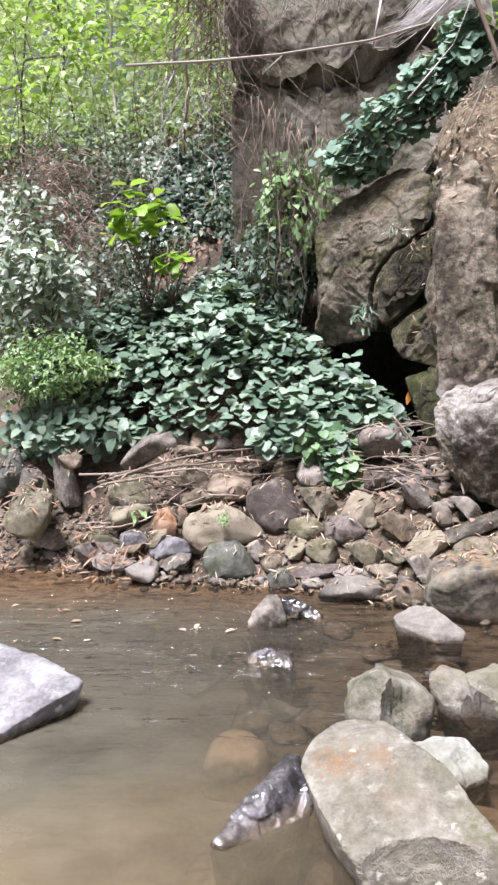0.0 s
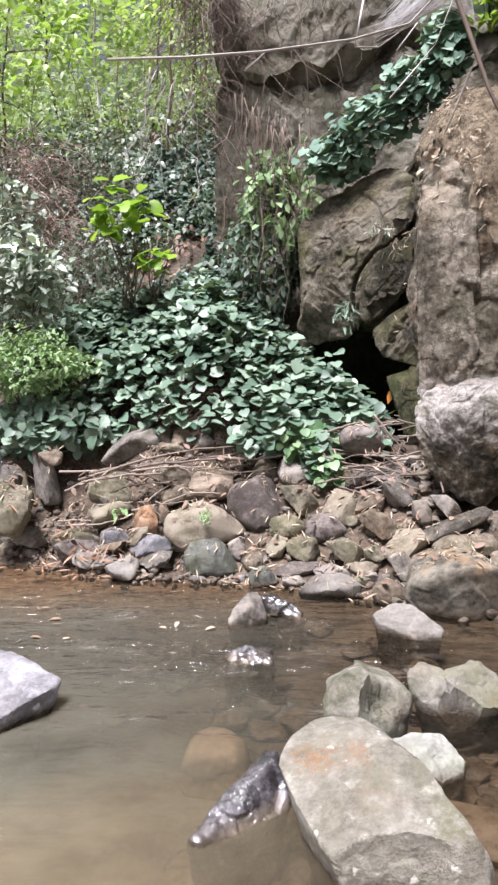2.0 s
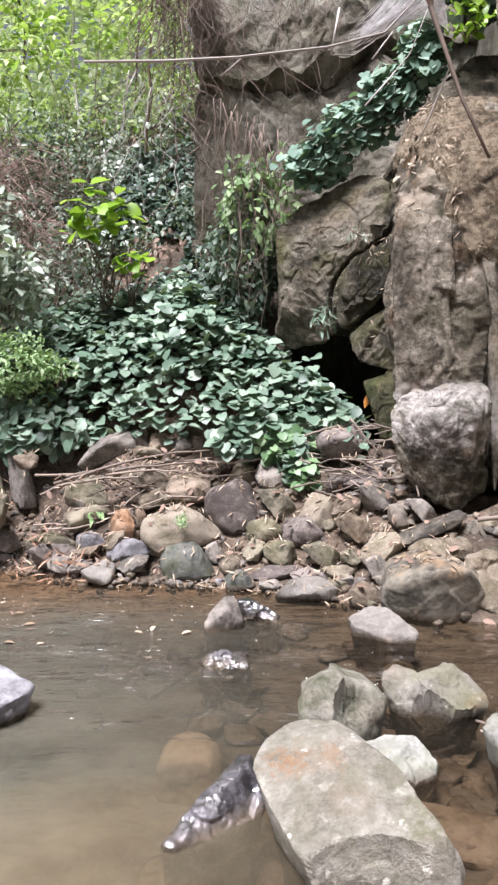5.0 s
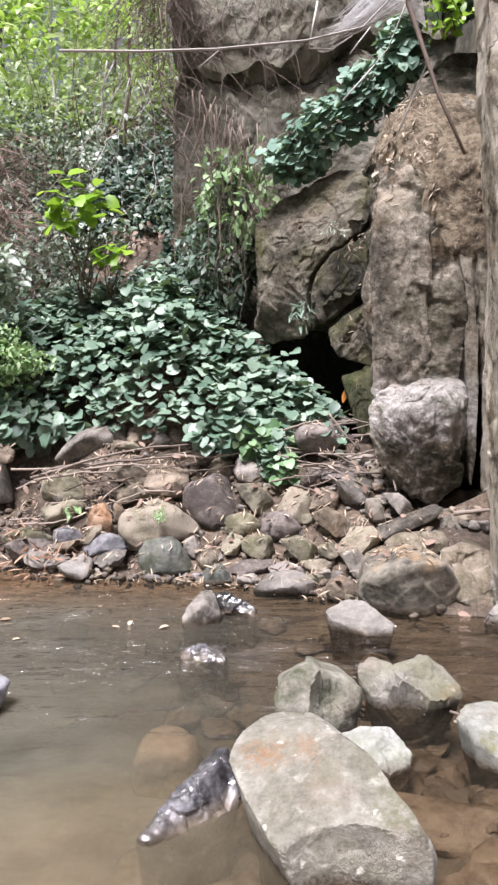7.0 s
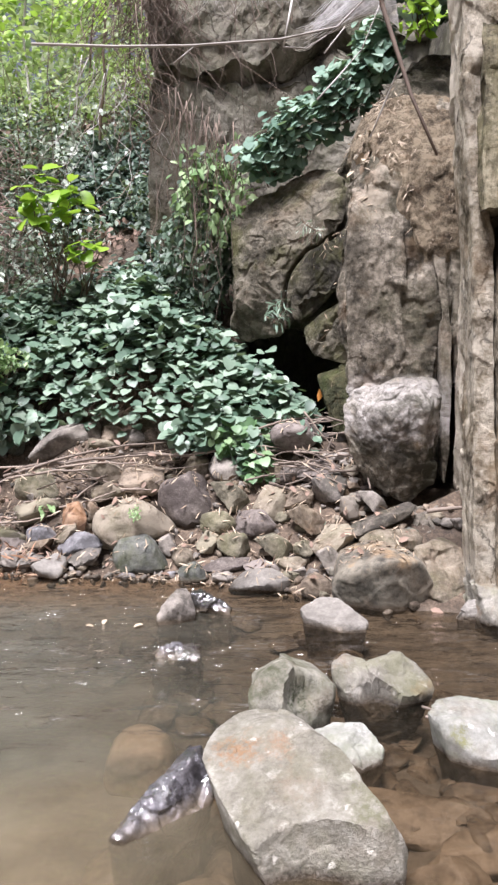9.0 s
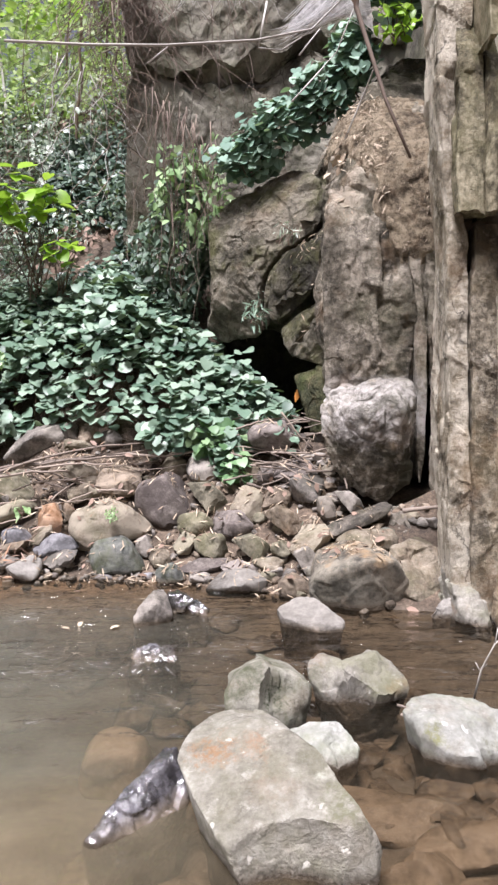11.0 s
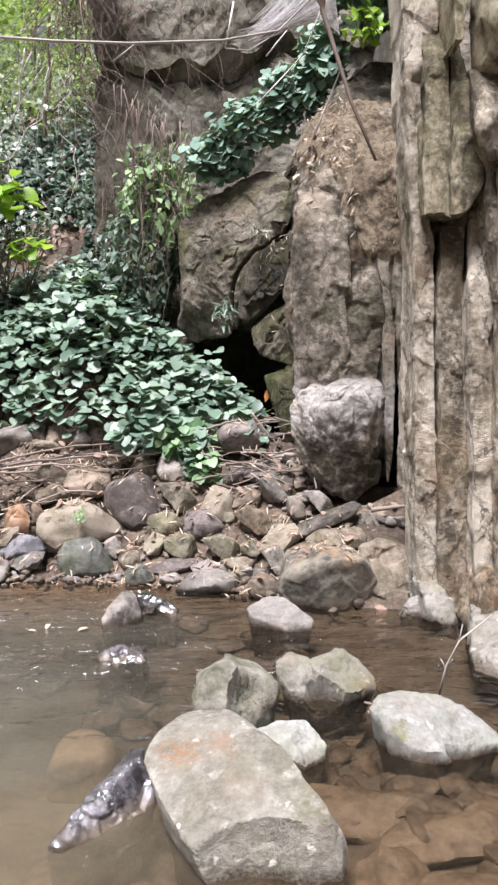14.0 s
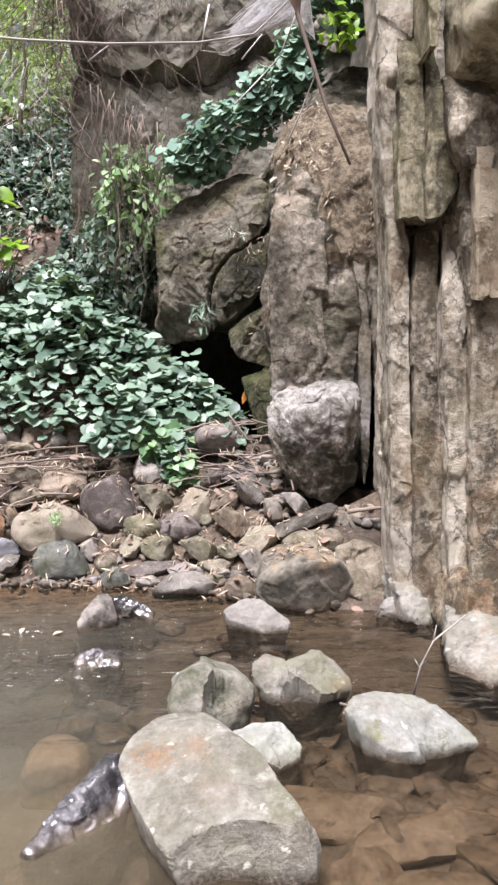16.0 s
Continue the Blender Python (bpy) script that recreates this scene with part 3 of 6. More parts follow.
def sheet(xs, ys):
    gx, gy = np.meshgrid(xs, ys)
    n, m = gx.shape
    i = np.arange(n * m).reshape(n, m)
    faces = np.stack([i[:-1, :-1], i[:-1, 1:], i[1:, 1:], i[1:, :-1]], -1).reshape(-1, 4)
    return gx.ravel(), gy.ravel(), faces


gx, gy, gf = sheet(spread(-6, 3.2, 0.06, 400, 28), spread(0.4, 12.5, 0.06, 400, 28))
thing("ground", mesh_of("ground", np.stack([gx, gy, height(gx, gy)], -1), gf, SOIL),
      "brown earth slope and silty stream bed", "ground", kind="structure")
wx, wy, wf = sheet(spread(-3.6, 2.6, 0.035, 40, 14), np.r_[np.linspace(-0.6, 1.8, 14), np.arange(1.85, 6.3, 0.035)])
wp = np.stack([wx, wy, np.zeros_like(wx)], -1)
wz = 0.008 * fbm(wp * (1.6, 3.6, 1), 2, 21) + 0.003 * fbm(wp * (4, 7, 1), 2, 31)
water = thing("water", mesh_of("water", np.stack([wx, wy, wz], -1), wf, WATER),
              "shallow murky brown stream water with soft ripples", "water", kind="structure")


# ---------------------------------------------------------------- cliffs
def ledges(x, count):
    """Flat treads with short steep risers."""
    x = x * count
    f = x - np.floor(x)
    return (np.floor(x) + smooth(0.82, 1.0, f)) / count


def spalled(v, rough, columns, seed, crumble=1.0):
    """How far a cliff face stands proud or falls back: slabs broken off in layers, then chips and grain."""
    c = np.array(columns)
    bent = v + 0.12 * np.stack([fbm(v * 2.3, 2, seed + 30 + k) for k in range(3)], -1)
    move = 0.7 * fbm(v * 0.7, 3, seed) + 0.7 * ledges(fbm(bent * c, 3, seed + 1, 0.5), 2.2) + 0.9 * broken(bent * c, seed + 2, 45.0)
    move = move + crumble * (0.32 * broken(bent * c * 2.9, seed + 4, 45.0) + 0.16 * broken(bent * (9, 9, 6), seed + 5, 45.0) + 0.22 * fbm(v * 6, 4, seed + 6) + 0.18 * fbm(v * 17, 3, seed + 7))
    return rough * move


def loft(levels, step, sway=0.0):
    """Points and outward directions of a surface through plan lines at several heights; sway lets level lines rise and dip."""
    zs = np.array([z for z, *_ in levels])
    plans = np.array([line for _, *line in levels], float)
    order = np.argsort(zs)
    zs, plans = zs[order], plans[order]
    reach = np.linalg.norm(np.diff(plans, axis=1), axis=-1).max(0)
    along = np.concatenate([np.linspace(k, k + 1, max(2, int(r / step)), endpoint=False) for k, r in enumerate(reach)] + [[len(reach)]])
    heights = np.arange(zs[0], zs[-1] + 0.5 * step, step)
    spot = np.minimum(along.astype(int), len(reach) - 1)
    w = (along - spot)[None, :, None]
    lines = np.stack([[np.interp(heights, zs, plans[:, k, a]) for a in (0, 1)] for k in range(plans.shape[1])], 0).transpose(2, 0, 1)
    flat = lines[:, spot] * (1 - w) + lines[:, spot + 1] * w
    p = np.concatenate([flat, np.broadcast_to(heights[:, None, None], flat.shape[:2] + (1,))], -1)
    if sway:
        p[..., 2] += sway * fbm(p * (1.7, 1.7, 0.4), 3, 77)
    n = np.cross(np.gradient(p, axis=1), np.gradient(p, axis=0))
    return p, n / np.maximum(np.linalg.norm(n, axis=-1, keepdims=True), 1e-9)


def skin(rows, cols, closed=True):
    i = np.arange(rows * cols).reshape(rows, cols)
    faces = [tuple(q) for q in np.stack([i[:-1, :-1], i[:-1, 1:], i[1:, 1:], i[1:, :-1]], -1).reshape(-1, 4)]
    if closed:
        faces += [tuple(i[-1]), tuple(i[0][::-1]), tuple(i[::-1, 0]) + tuple(i[:, -1])]
    return faces


def cliff(name, label, mat, levels, rough, columns, seed, step=0.018, crumble=1.0, sway=0.0):
    """A cliff face lofted through plan lines at several heights, with rock behind it."""
    p, n = loft(levels, step, sway)
    shape = p.reshape(-1, 3)
    shape = shape + n.reshape(-1, 3) * spalled(shape, rough, columns, seed, crumble)[:, None]
    return thing(name, mesh_of(name, shape, skin(*p.shape[:2]), mat, sharp=34), label, "cliff", kind="structure")


def rib(parent, mat, levels, seed, depth=0.45, rough=0.017, step=0.014, label=""):
    """An upright rib of jointed rock: rows of height, two sides and front."""
    lines = [(z, (xl + 0.06, yf + depth), (xl, yf + 0.025), (xl + 0.07 * (xr - xl), yf), (xr - 0.05 * (xr - xl), yf + 0.005), (xr, yf + 0.02), (xr - 0.02, yf + depth)) for z, xl, xr, yf in levels]
    p, n = loft(lines, step, 0.05)
    shape = p.reshape(-1, 3)
    rng = np.random.RandomState(seed)
    cuts = np.cumsum(rng.uniform(0.25, 1.0, 30)) + shape[:, 2].min() - 0.2
    proud = rng.uniform(-0.011, 0.011, 31)[np.searchsorted(cuts, shape[:, 2] + 0.08 * wave(shape * 4, seed) + 0.7 * (shape[:, 0] - shape[0, 0]))]
    shape = shape + n.reshape(-1, 3) * (proud + spalled(shape, rough, (3.2, 3.2, 1.0), seed, 0.85))[:, None]
    shape[:, 2] += 0.03 * broken(shape * 6, seed + 8, 60.0)
    return child("rib", mesh_of("rib", shape, skin(*p.shape[:2]), mat, sharp=34), parent, label)


def wall(name, label, mat, corners, rough, columns, seed, sub=6, edge=40):
    """A free block of the cliff."""
    v, f = boulder(corners, edge, sub, seed=seed, front=0.6, rubble=lambda v: spalled(v, rough, columns, seed))
    return thing(name, mesh_of(name, v, f, mat, sharp=38), label, "cliff", kind="structure")


back = [(0.6, (-0.75, 12), (-1.16, 8.65), (0.4, 8.5), (1.4, 8.3), (2.6, 8.1), (3.2, 11.5)),
        (5.3, (-0.75, 12), (-1.11, 8.5), (0.4, 8.35), (1.4, 8.2), (2.6, 8.0), (3.2, 11.5))]
back += [(5.42, (-0.75, 12), (-1.06, 8.62), (0.4, 8.55), (1.4, 8.35), (2.6, 8.0), (3.2, 11.5)),
         (5.55, (-0.75, 12), (-1.11, 8.42), (0.4, 8.2), (1.4, 8.1), (2.6, 7.9), (3.2, 11.5)),
         (8.6, (-0.75, 12), (-1.26, 8.4), (0.4, 8.1), (1.4, 7.9), (2.6, 7.8), (3.2, 11.5))]
cliff("cliff_back", "tall dark grey cliff face with undercut ledge", BACK_CLIFF, back, 0.045, (1.5, 1.5, 1.1), 11, 0.025, 1.0, 0.3)

overhang = wall("cliff_overhang", "mossy fractured overhanging boulders of the cliff above a cave", MOSSY_CLIFF,
     [(0.1, 7.75, 3.3), (0.1, 7.9, 2.6), (0.4, 7.6, 2.3), (0.75, 7.15, 2.2), (1.25, 6.75, 2.05), (0.25, 7.65, 3.5),
      (0.64, 7.3, 3.7), (1.1, 6.9, 3.85), (1.15, 6.7, 2.6), (1.15, 6.7, 3.3), (0.4, 9.2, 3.6), (2.0, 9.2, 4.4), (2.2, 7.0, 2.0), (0.4, 9.2, 2.4)],
     0.05, (1.1, 1.1, 1.0), 23, 6)


CRACKS = [[(1.053, 3.231), (0.881, 3.07), (0.628, 2.966), (0.497, 2.748), (0.461, 2.448)], [(0.977, 2.547), (0.778, 2.377), (0.593, 2.219)], [(0.941, 2.352), (0.848, 2.233), (0.774, 2.077)]]


def cracked(v, width=0.014, depth=0.15):
    """How far the face falls back into the open cracks that run across the overhang."""
    gap = np.full(len(v), 9.0)
    flat = v[:, ::2] + 0.025 * np.stack([fbm(v * 5, 3, 91), fbm(v * 5, 3, 92)], -1)
    for line in CRACKS:
        for a, b in zip(np.array(line[:-1]), np.array(line[1:])):
            u = np.clip(((flat - a) @ (b - a)) / ((b - a) @ (b - a)), 0, 1)
            gap = np.minimum(gap, np.linalg.norm(flat - a - u[:, None] * (b - a), axis=1))
    return -depth * np.exp(-((gap / width) ** 2))


def block(corners, seed, rough=0.03, edge=90, back=0.7, mat=None):
    """A loosened block of the overhang, running back into the cliff."""
    pts = np.array(corners, float)
    deep = pts * (0.85, 1, 0.85) + pts.mean(0) * (0.15, 0, 0.15) + (0.1, back, 0)
    v, f = boulder(np.concatenate([pts, deep]), edge, 7, seed=seed, front=0.5, rubble=lambda q: spalled(q, rough, (2.4, 2.4, 2.0), seed, 1.1) + cracked(q))
    child("block", mesh_of("block", v, f, mat or MOSSY_CLIFF, sharp=36), overhang)


block([(-0.098, 7.3, 3.343), (-0.033, 7.35, 3.493), (0.257, 7.4, 3.661), (0.494, 7.3, 3.784), (0.862, 7.1, 3.9), (1.065, 6.75, 3.597), (0.994, 6.62, 3.192), (0.641, 6.85, 2.999), (0.494, 6.95, 2.792), (0.47, 7.0, 2.468),
       (-0.074, 7.2, 2.607), (-0.105, 7.45, 2.248), (0.087, 7.4, 2.105), (0.467, 7.15, 2.182), (0.248, 7.0, 3.036)], 301, 0.035)
block([(1.042, 6.5, 3.194), (0.918, 6.45, 3.022), (0.669, 6.65, 2.913), (0.539, 6.75, 2.701), (0.521, 6.8, 2.33), (0.614, 6.75, 2.225), (0.958, 6.4, 2.561), (0.995, 6.35, 2.958), (0.775, 6.5, 2.777)], 302, 0.025)
block([(0.648, 6.75, 2.18), (0.973, 6.35, 2.49), (1.038, 6.25, 2.424), (1.05, 6.25, 1.802), (0.851, 6.4, 1.903), (0.72, 6.55, 1.901), (0.662, 6.65, 2.039), (0.909, 6.25, 2.216)], 303, 0.03)

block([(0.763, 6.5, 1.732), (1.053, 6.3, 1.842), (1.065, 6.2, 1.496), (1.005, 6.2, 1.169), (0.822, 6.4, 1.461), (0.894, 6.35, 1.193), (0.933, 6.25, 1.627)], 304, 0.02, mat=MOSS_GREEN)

# the buttress: shoulder, upright face, undercut
face = [(4.9, (1.7, 7.6), (1.75, 7.1), (1.85, 6.9), (1.95, 6.85), (2.05, 6.85), (2.15, 6.9), (2.3, 7.6)),
        (4.3, (1.25, 7.6), (1.32, 6.7), (1.42, 6.45), (1.6, 6.4), (1.85, 6.38), (2.05, 6.4), (2.3, 7.4)),
        (3.9, (1.05, 7.5), (1.12, 6.5), (1.25, 6.25), (1.5, 6.12), (1.8, 6.08), (2.0, 6.08), (2.3, 7.2)),
        (3.45, (1.45, 7.3), (0.97, 6.35), (1.12, 6.08), (1.35, 5.92), (1.7, 5.86), (1.98, 5.85), (2.3, 7.0))]
face += [(2.4, (1.45, 7.3), (0.93, 6.25), (1.1, 6.02), (1.35, 5.88), (1.72, 5.8), (1.95, 5.85), (2.3, 7.0)),
         (1.85, (1.45, 7.3), (1.0, 6.2), (1.12, 6.0), (1.35, 5.84), (1.68, 5.82), (1.78, 6.0), (2.3, 7.0)),
         (1.2, (1.45, 7.3), (1.05, 6.2), (1.16, 6.0), (1.35, 5.84), (1.62, 5.8), (1.7, 6.1), (2.2, 7.0)),
         (0.3, (1.45, 7.3), (1.4, 6.8), (1.45, 6.5), (1.5, 6.35), (1.6, 6.3), (1.7, 6.4), (2.2, 7.0))]
buttress = cliff("cliff_buttress", "grey weathered cliff buttress with white-crusted bulging foot", CLIFF, face, 0.042, (2.2, 2.2, 0.9), 31, 0.016, 1.2)
v, f = boulder([(0.90, 5.7, 1.43), (0.99, 5.66, 1.58), (1.3, 5.55, 1.64), (1.62, 5.55, 1.62), (1.68, 5.6, 1.3), (1.66, 5.6, 0.82), (1.45, 5.66, 0.6), (1.12, 5.72, 0.8), (0.93, 5.7, 1.2),
                (1.1, 5.45, 1.38), (1.5, 5.4, 1.42), (1.5, 5.46, 1.1), (1.2, 5.5, 1.15), (1.1, 6.3, 1.6), (1.6, 6.3, 1.6), (1.55, 6.3, 0.9), (1.2, 6.3, 1.0)], 40, 7, seed=33, front=0.5,
               rubble=lambda q: spalled(q, 0.034, (2.5, 2.5, 2.0), 33))
child("bulging_foot", mesh_of("bulging_foot", v, f, CLIFF, sharp=34), buttress, "white-crusted bulge of rock with a dark underside")
rib(buttress, CLIFF, [(3.3, 0.99, 1.36, 5.95), (3.0, 0.96, 1.38, 5.84), (2.74, 0.93, 1.4, 5.8), (2.2, 0.95, 1.42, 5.78), (1.9, 0.97, 1.42, 5.8), (1.55, 0.98, 1.4, 5.84)], 132, 0.5, 0.028, 0.016)
rib(buttress, CLIFF, [(2.69, 1.62, 1.75, 5.72), (2.24, 1.71, 1.79, 5.72), (1.56, 1.73, 1.81, 5.72), (1.07, 1.73, 1.81, 5.72), (0.78, 1.76, 1.79, 5.72)], 130, 0.4, 0.018)
rib(buttress, CLIFF, [(2.76, 1.78, 1.91, 5.78), (2.25, 1.83, 1.91, 5.78), (1.61, 1.86, 1.93, 5.78)], 131, 0.4, 0.018)

# the pillar: a core with upright ribs standing out of it, dark joints between
core = [(5.2, (1.9, 5.9), (1.60, 4.95), (1.75, 4.75), (1.95, 4.66), (2.15, 4.5), (2.9, 4.2)),
        (0.7, (1.95, 5.9), (1.70, 4.95), (1.82, 4.75), (2.0, 4.66), (2.2, 4.5), (2.9, 4.2)),
        (0.3, (2.0, 5.9), (1.74, 4.95), (1.86, 4.75), (2.02, 4.64), (2.2, 4.48), (2.9, 4.2)),
        (-0.4, (2.0, 5.9), (1.76, 4.9), (1.88, 4.7), (2.04, 4.6), (2.2, 4.4), (2.9, 4.1))]
pillar = cliff("cliff_pillar", "pale jointed cliff pillar rising out of the stream", PILLAR, core, 0.03, (3.2, 3.2, 0.9), 47, 0.02)
rib(pillar, PILLAR, [(4.75, 1.39, 1.68, 4.52), (4.15, 1.43, 1.69, 4.52), (3.61, 1.46, 1.66, 4.52), (3.25, 1.49, 1.62, 4.52), (2.88, 1.52, 1.63, 4.52), (2.51, 1.55, 1.71, 4.52), (1.94, 1.57, 1.73, 4.52), (1.55, 1.58, 1.75, 4.52), (0.97, 1.6, 1.78, 4.52), (0.38, 1.63, 1.81, 4.52), (0.1, 1.65, 1.84, 4.52)], 140)
rib(pillar, OLIVE_CLIFF, [(4.3, 1.55, 1.72, 4.7), (3.75, 1.57, 1.73, 4.44), (3.2, 1.55, 1.76, 4.38), (2.88, 1.56, 1.78, 4.38), (2.7, 1.57, 1.8, 4.38)], 141, label="olive-stained rib ending in an undercut")
rib(pillar, OLIVE_CLIFF, [(3.95, 1.74, 1.86, 4.6), (3.5, 1.74, 1.86, 4.32), (3.17, 1.74, 1.91, 4.28), (2.87, 1.74, 1.94, 4.28), (2.78, 1.75, 1.88, 4.28), (2.7, 1.76, 1.81, 4.28)], 142, label="olive-stained rib ending in an undercut")
rib(pillar, PILLAR, [(2.62, 1.74, 1.94, 4.56), (2.39, 1.71, 1.91, 4.46), (1.94, 1.72, 1.92, 4.46), (1.17, 1.75, 1.95, 4.46), (0.05, 1.79, 1.97, 4.46)], 143)
rib(pillar, PILLAR, [(2.7, 1.94, 2.06, 4.5), (2.42, 1.91, 2.08, 4.42), (2.22, 1.88, 2.07, 4.32), (1.56, 1.9, 2.08, 4.32), (0.8, 1.93, 2.11, 4.32), (0.05, 1.96, 2.14, 4.3)], 144)
rib(pillar, PILLAR, [(3.35, 1.87, 1.97, 4.2), (2.97, 1.92, 1.99, 4.2), (2.45, 1.95, 2.02, 4.2), (2.13, 1.98, 2.04, 4.2)], 145, label="narrow grey rib")
rib(pillar, PILLAR, [(3.6, 1.85, 2.14, 4.35), (3.35, 1.82, 2.14, 4.12), (3.17, 1.83, 2.15, 4.1), (2.97, 1.92, 2.15, 4.1)], 146, label="pale grey block")
rib(pillar, OCHRE_CLIFF, [(3.09, 1.95, 2.18, 4.08), (2.6, 1.97, 2.19, 4.08), (2.18, 1.97, 2.21, 4.08)], 147, label="crumbly ochre rib")
rib(pillar, PILLAR, [(2.18, 2.02, 2.31, 4.2), (1.56, 2.03, 2.33, 4.2), (0.05, 2.08, 2.38, 4.18)], 148)
rib(pillar, OCHRE_CLIFF, [(0.4, 2.0, 2.5, 4.27), (0.3, 1.93, 2.5, 4.12), (0.1, 1.86, 2.45, 4.0), (-0.1, 1.8, 2.4, 3.9)], 149, 0.6, 0.035, label="broken ochre foot of the pillar")
rib(pillar, OLIVE_CLIFF, [(4.5, 1.58, 1.73, 4.15), (3.95, 1.64, 1.72, 4.15), (3.72, 1.66, 1.73, 4.15)], 150)
v, f = boulder([(1.65, 3.6, 0.0), (1.73, 3.5, 0.0), (1.79, 3.36, 0.0), (1.82, 4.06, 0.06), (1.92, 3.91, 0.12), (2.0, 3.76, 0.14), (1.77, 3.78, -0.2), (1.85, 3.68, -0.2), (1.91, 3.54, -0.2), (2.6, 4.4, -0.2), (2.6, 4.4, 0.2), (2.5, 3.4, 0.1), (2.62, 3.55, -0.2), (2.0, 4.46, -0.2), (1.95, 4.4, 0.2)], 60, 6, 0.02, 61, 0.06)
child("footing", mesh_of("footing", v, f, STONE["pale"], sharp=32), pillar, "pale slab foot standing in the water")
v, f = boulder([(1.62, 4.5, -0.1), (1.64, 4.5, 0.24), (1.8, 4.42, 0.2), (1.84, 4.35, 0.06), (1.66, 4.38, 0.1), (1.84, 4.3, -0.1), (1.66, 4.8, 0.3), (1.9, 4.8, 0.3), (1.66, 4.8, -0.1), (1.9, 4.8, -0.1)], 40, 5, 0.03, 63, 0.06)
child("footing", mesh_of("footing", v, f, STONE["pale"], sharp=32), pillar, "pale block at the foot of the pillar")
v, f = boulder([(1.86, 4.4, 3.56), (1.84, 3.95, 3.72), (1.92, 3.55, 3.7), (2.6, 3.3, 3.62), (3.2, 4.4, 3.5), (1.82, 4.4, 5.3), (1.8, 3.7, 5.3), (2.6, 3.2, 5.3), (3.2, 4.4, 5.3)], 60, 6, seed=65, rubble=lambda q: spalled(q, 0.03, (2.5, 2.5, 2.5), 65))
child("overhanging_block", mesh_of("overhanging_block", v, f, OLIVE_CLIFF, sharp=34), pillar, "dark overhanging block high on the pillar")

wall("cliff_behind", "plain mass of the cliff behind the pillar", BACK_CLIFF,
     [(2.3, 4.9, -0.4), (3.6, 3.6, -0.4), (4.4, 9, -0.4), (2.2, 9, -0.4), (2.2, 5.0, 8.0), (3.6, 3.6, 8.0), (4.4, 9, 8.0), (2.2, 9, 8.0)], 0.08, (1, 1, 1), 53, 5)
# back wall whose colour carries the darkness of the cave
wall("cave_wall", "dark rock at the back of the cave, near-black to stand for its shade", STONE["cave"],
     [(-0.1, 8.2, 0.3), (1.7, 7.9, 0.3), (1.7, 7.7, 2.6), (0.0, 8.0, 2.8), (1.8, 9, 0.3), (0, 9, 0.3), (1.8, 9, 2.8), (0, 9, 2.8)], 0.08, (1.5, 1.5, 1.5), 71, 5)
# loose earth draped over the shoulder of the buttress, thinning out at its border
p, n = loft(face, 0.016)
left = np.interp(p[..., 2], [2.6, 2.8, 3.1, 3.4, 3.6, 3.8, 4.3], [1.66, 1.50, 1.38, 1.32, 1.22, 1.08, 1.2])
inner = np.minimum(np.minimum(p[..., 0] - left, p[..., 2] - 2.68), 4.22 - p[..., 2]) + 0.13 * fbm(p * 2.6, 4, 58)
thick = np.clip(inner * 0.7, -0.14, 0.045) + 0.012 * fbm(p * 9, 4, 59) + 0.012 * broken(p * 11, 60)
shape = p + n * (thick + 0.55 * spalled(p, 0.045, (2.2, 2.2, 0.7), 31, 0.4))[..., None]
keep = (p[..., 2] > 2.5) & (p[..., 2] < 4.4) & (p[..., 0] > 0.95) & (p[..., 1] < 6.7)
grid = np.array(skin(*p.shape[:2], closed=False))
grid = grid[keep.ravel()[grid].all(1)]
used, grid = np.unique(grid, return_inverse=True)
thing("earth_slope", mesh_of("earth_slope", shape.reshape(-1, 3)[used], grid.reshape(-1, 4), EARTH), "steep crumbly brown earth caught on the cliff shoulder", "earth", kind="structure")
EARTH_SPOTS = shape[(inner > 0.02) & keep & (n[..., 1] < -0.2)]

# ---------------------------------------------------------------- stones
POOL = []
for k in range(14):
    v, f = boulder(facet_corners(100 + k, 12 + k % 5), 22, 4, 0.05, k, 0.035)
    lo, hi = v.min(0), v.max(0)
    POOL.append(((v - (lo + hi) / 2) / (hi - lo), f))
POOL_MESH = {}
WORDS = {"rubble": "dark broken", "grey": "grey angular", "brown": "brown weathered", "tan": "tan dusty", "moss": "moss-stained olive", "dark": "dark green-grey", "orange": "rusty orange",
         "blue": "bluish grey", "purple": "purplish grey", "wet": "dark wet glossy", "damp": "damp grey", "bed": "brown submerged", "shoal": "tan rounded", "pale": "pale grey", "white": "whitish"}


def stone(x, y, z, w, d, h, turn, kind, where="lying on the rocky bank", group="stones on the bank", lean=0):
    k = int(abs(x * 731 + y * 397 + z * 211)) % len(POOL)
    if (k, kind) not in POOL_MESH:
        POOL_MESH[k, kind] = mesh_of("stone", *POOL[k], STONE[kind], sharp=30)
    ob = new("stone", POOL_MESH[k, kind])
    ob.matrix_world = pose(x, y, z, 0, -lean, turn) @ Matrix.Diagonal((w, d, h, 1))
    return tagged(ob, f"{WORDS[kind]} stone {where}", "stone", group)


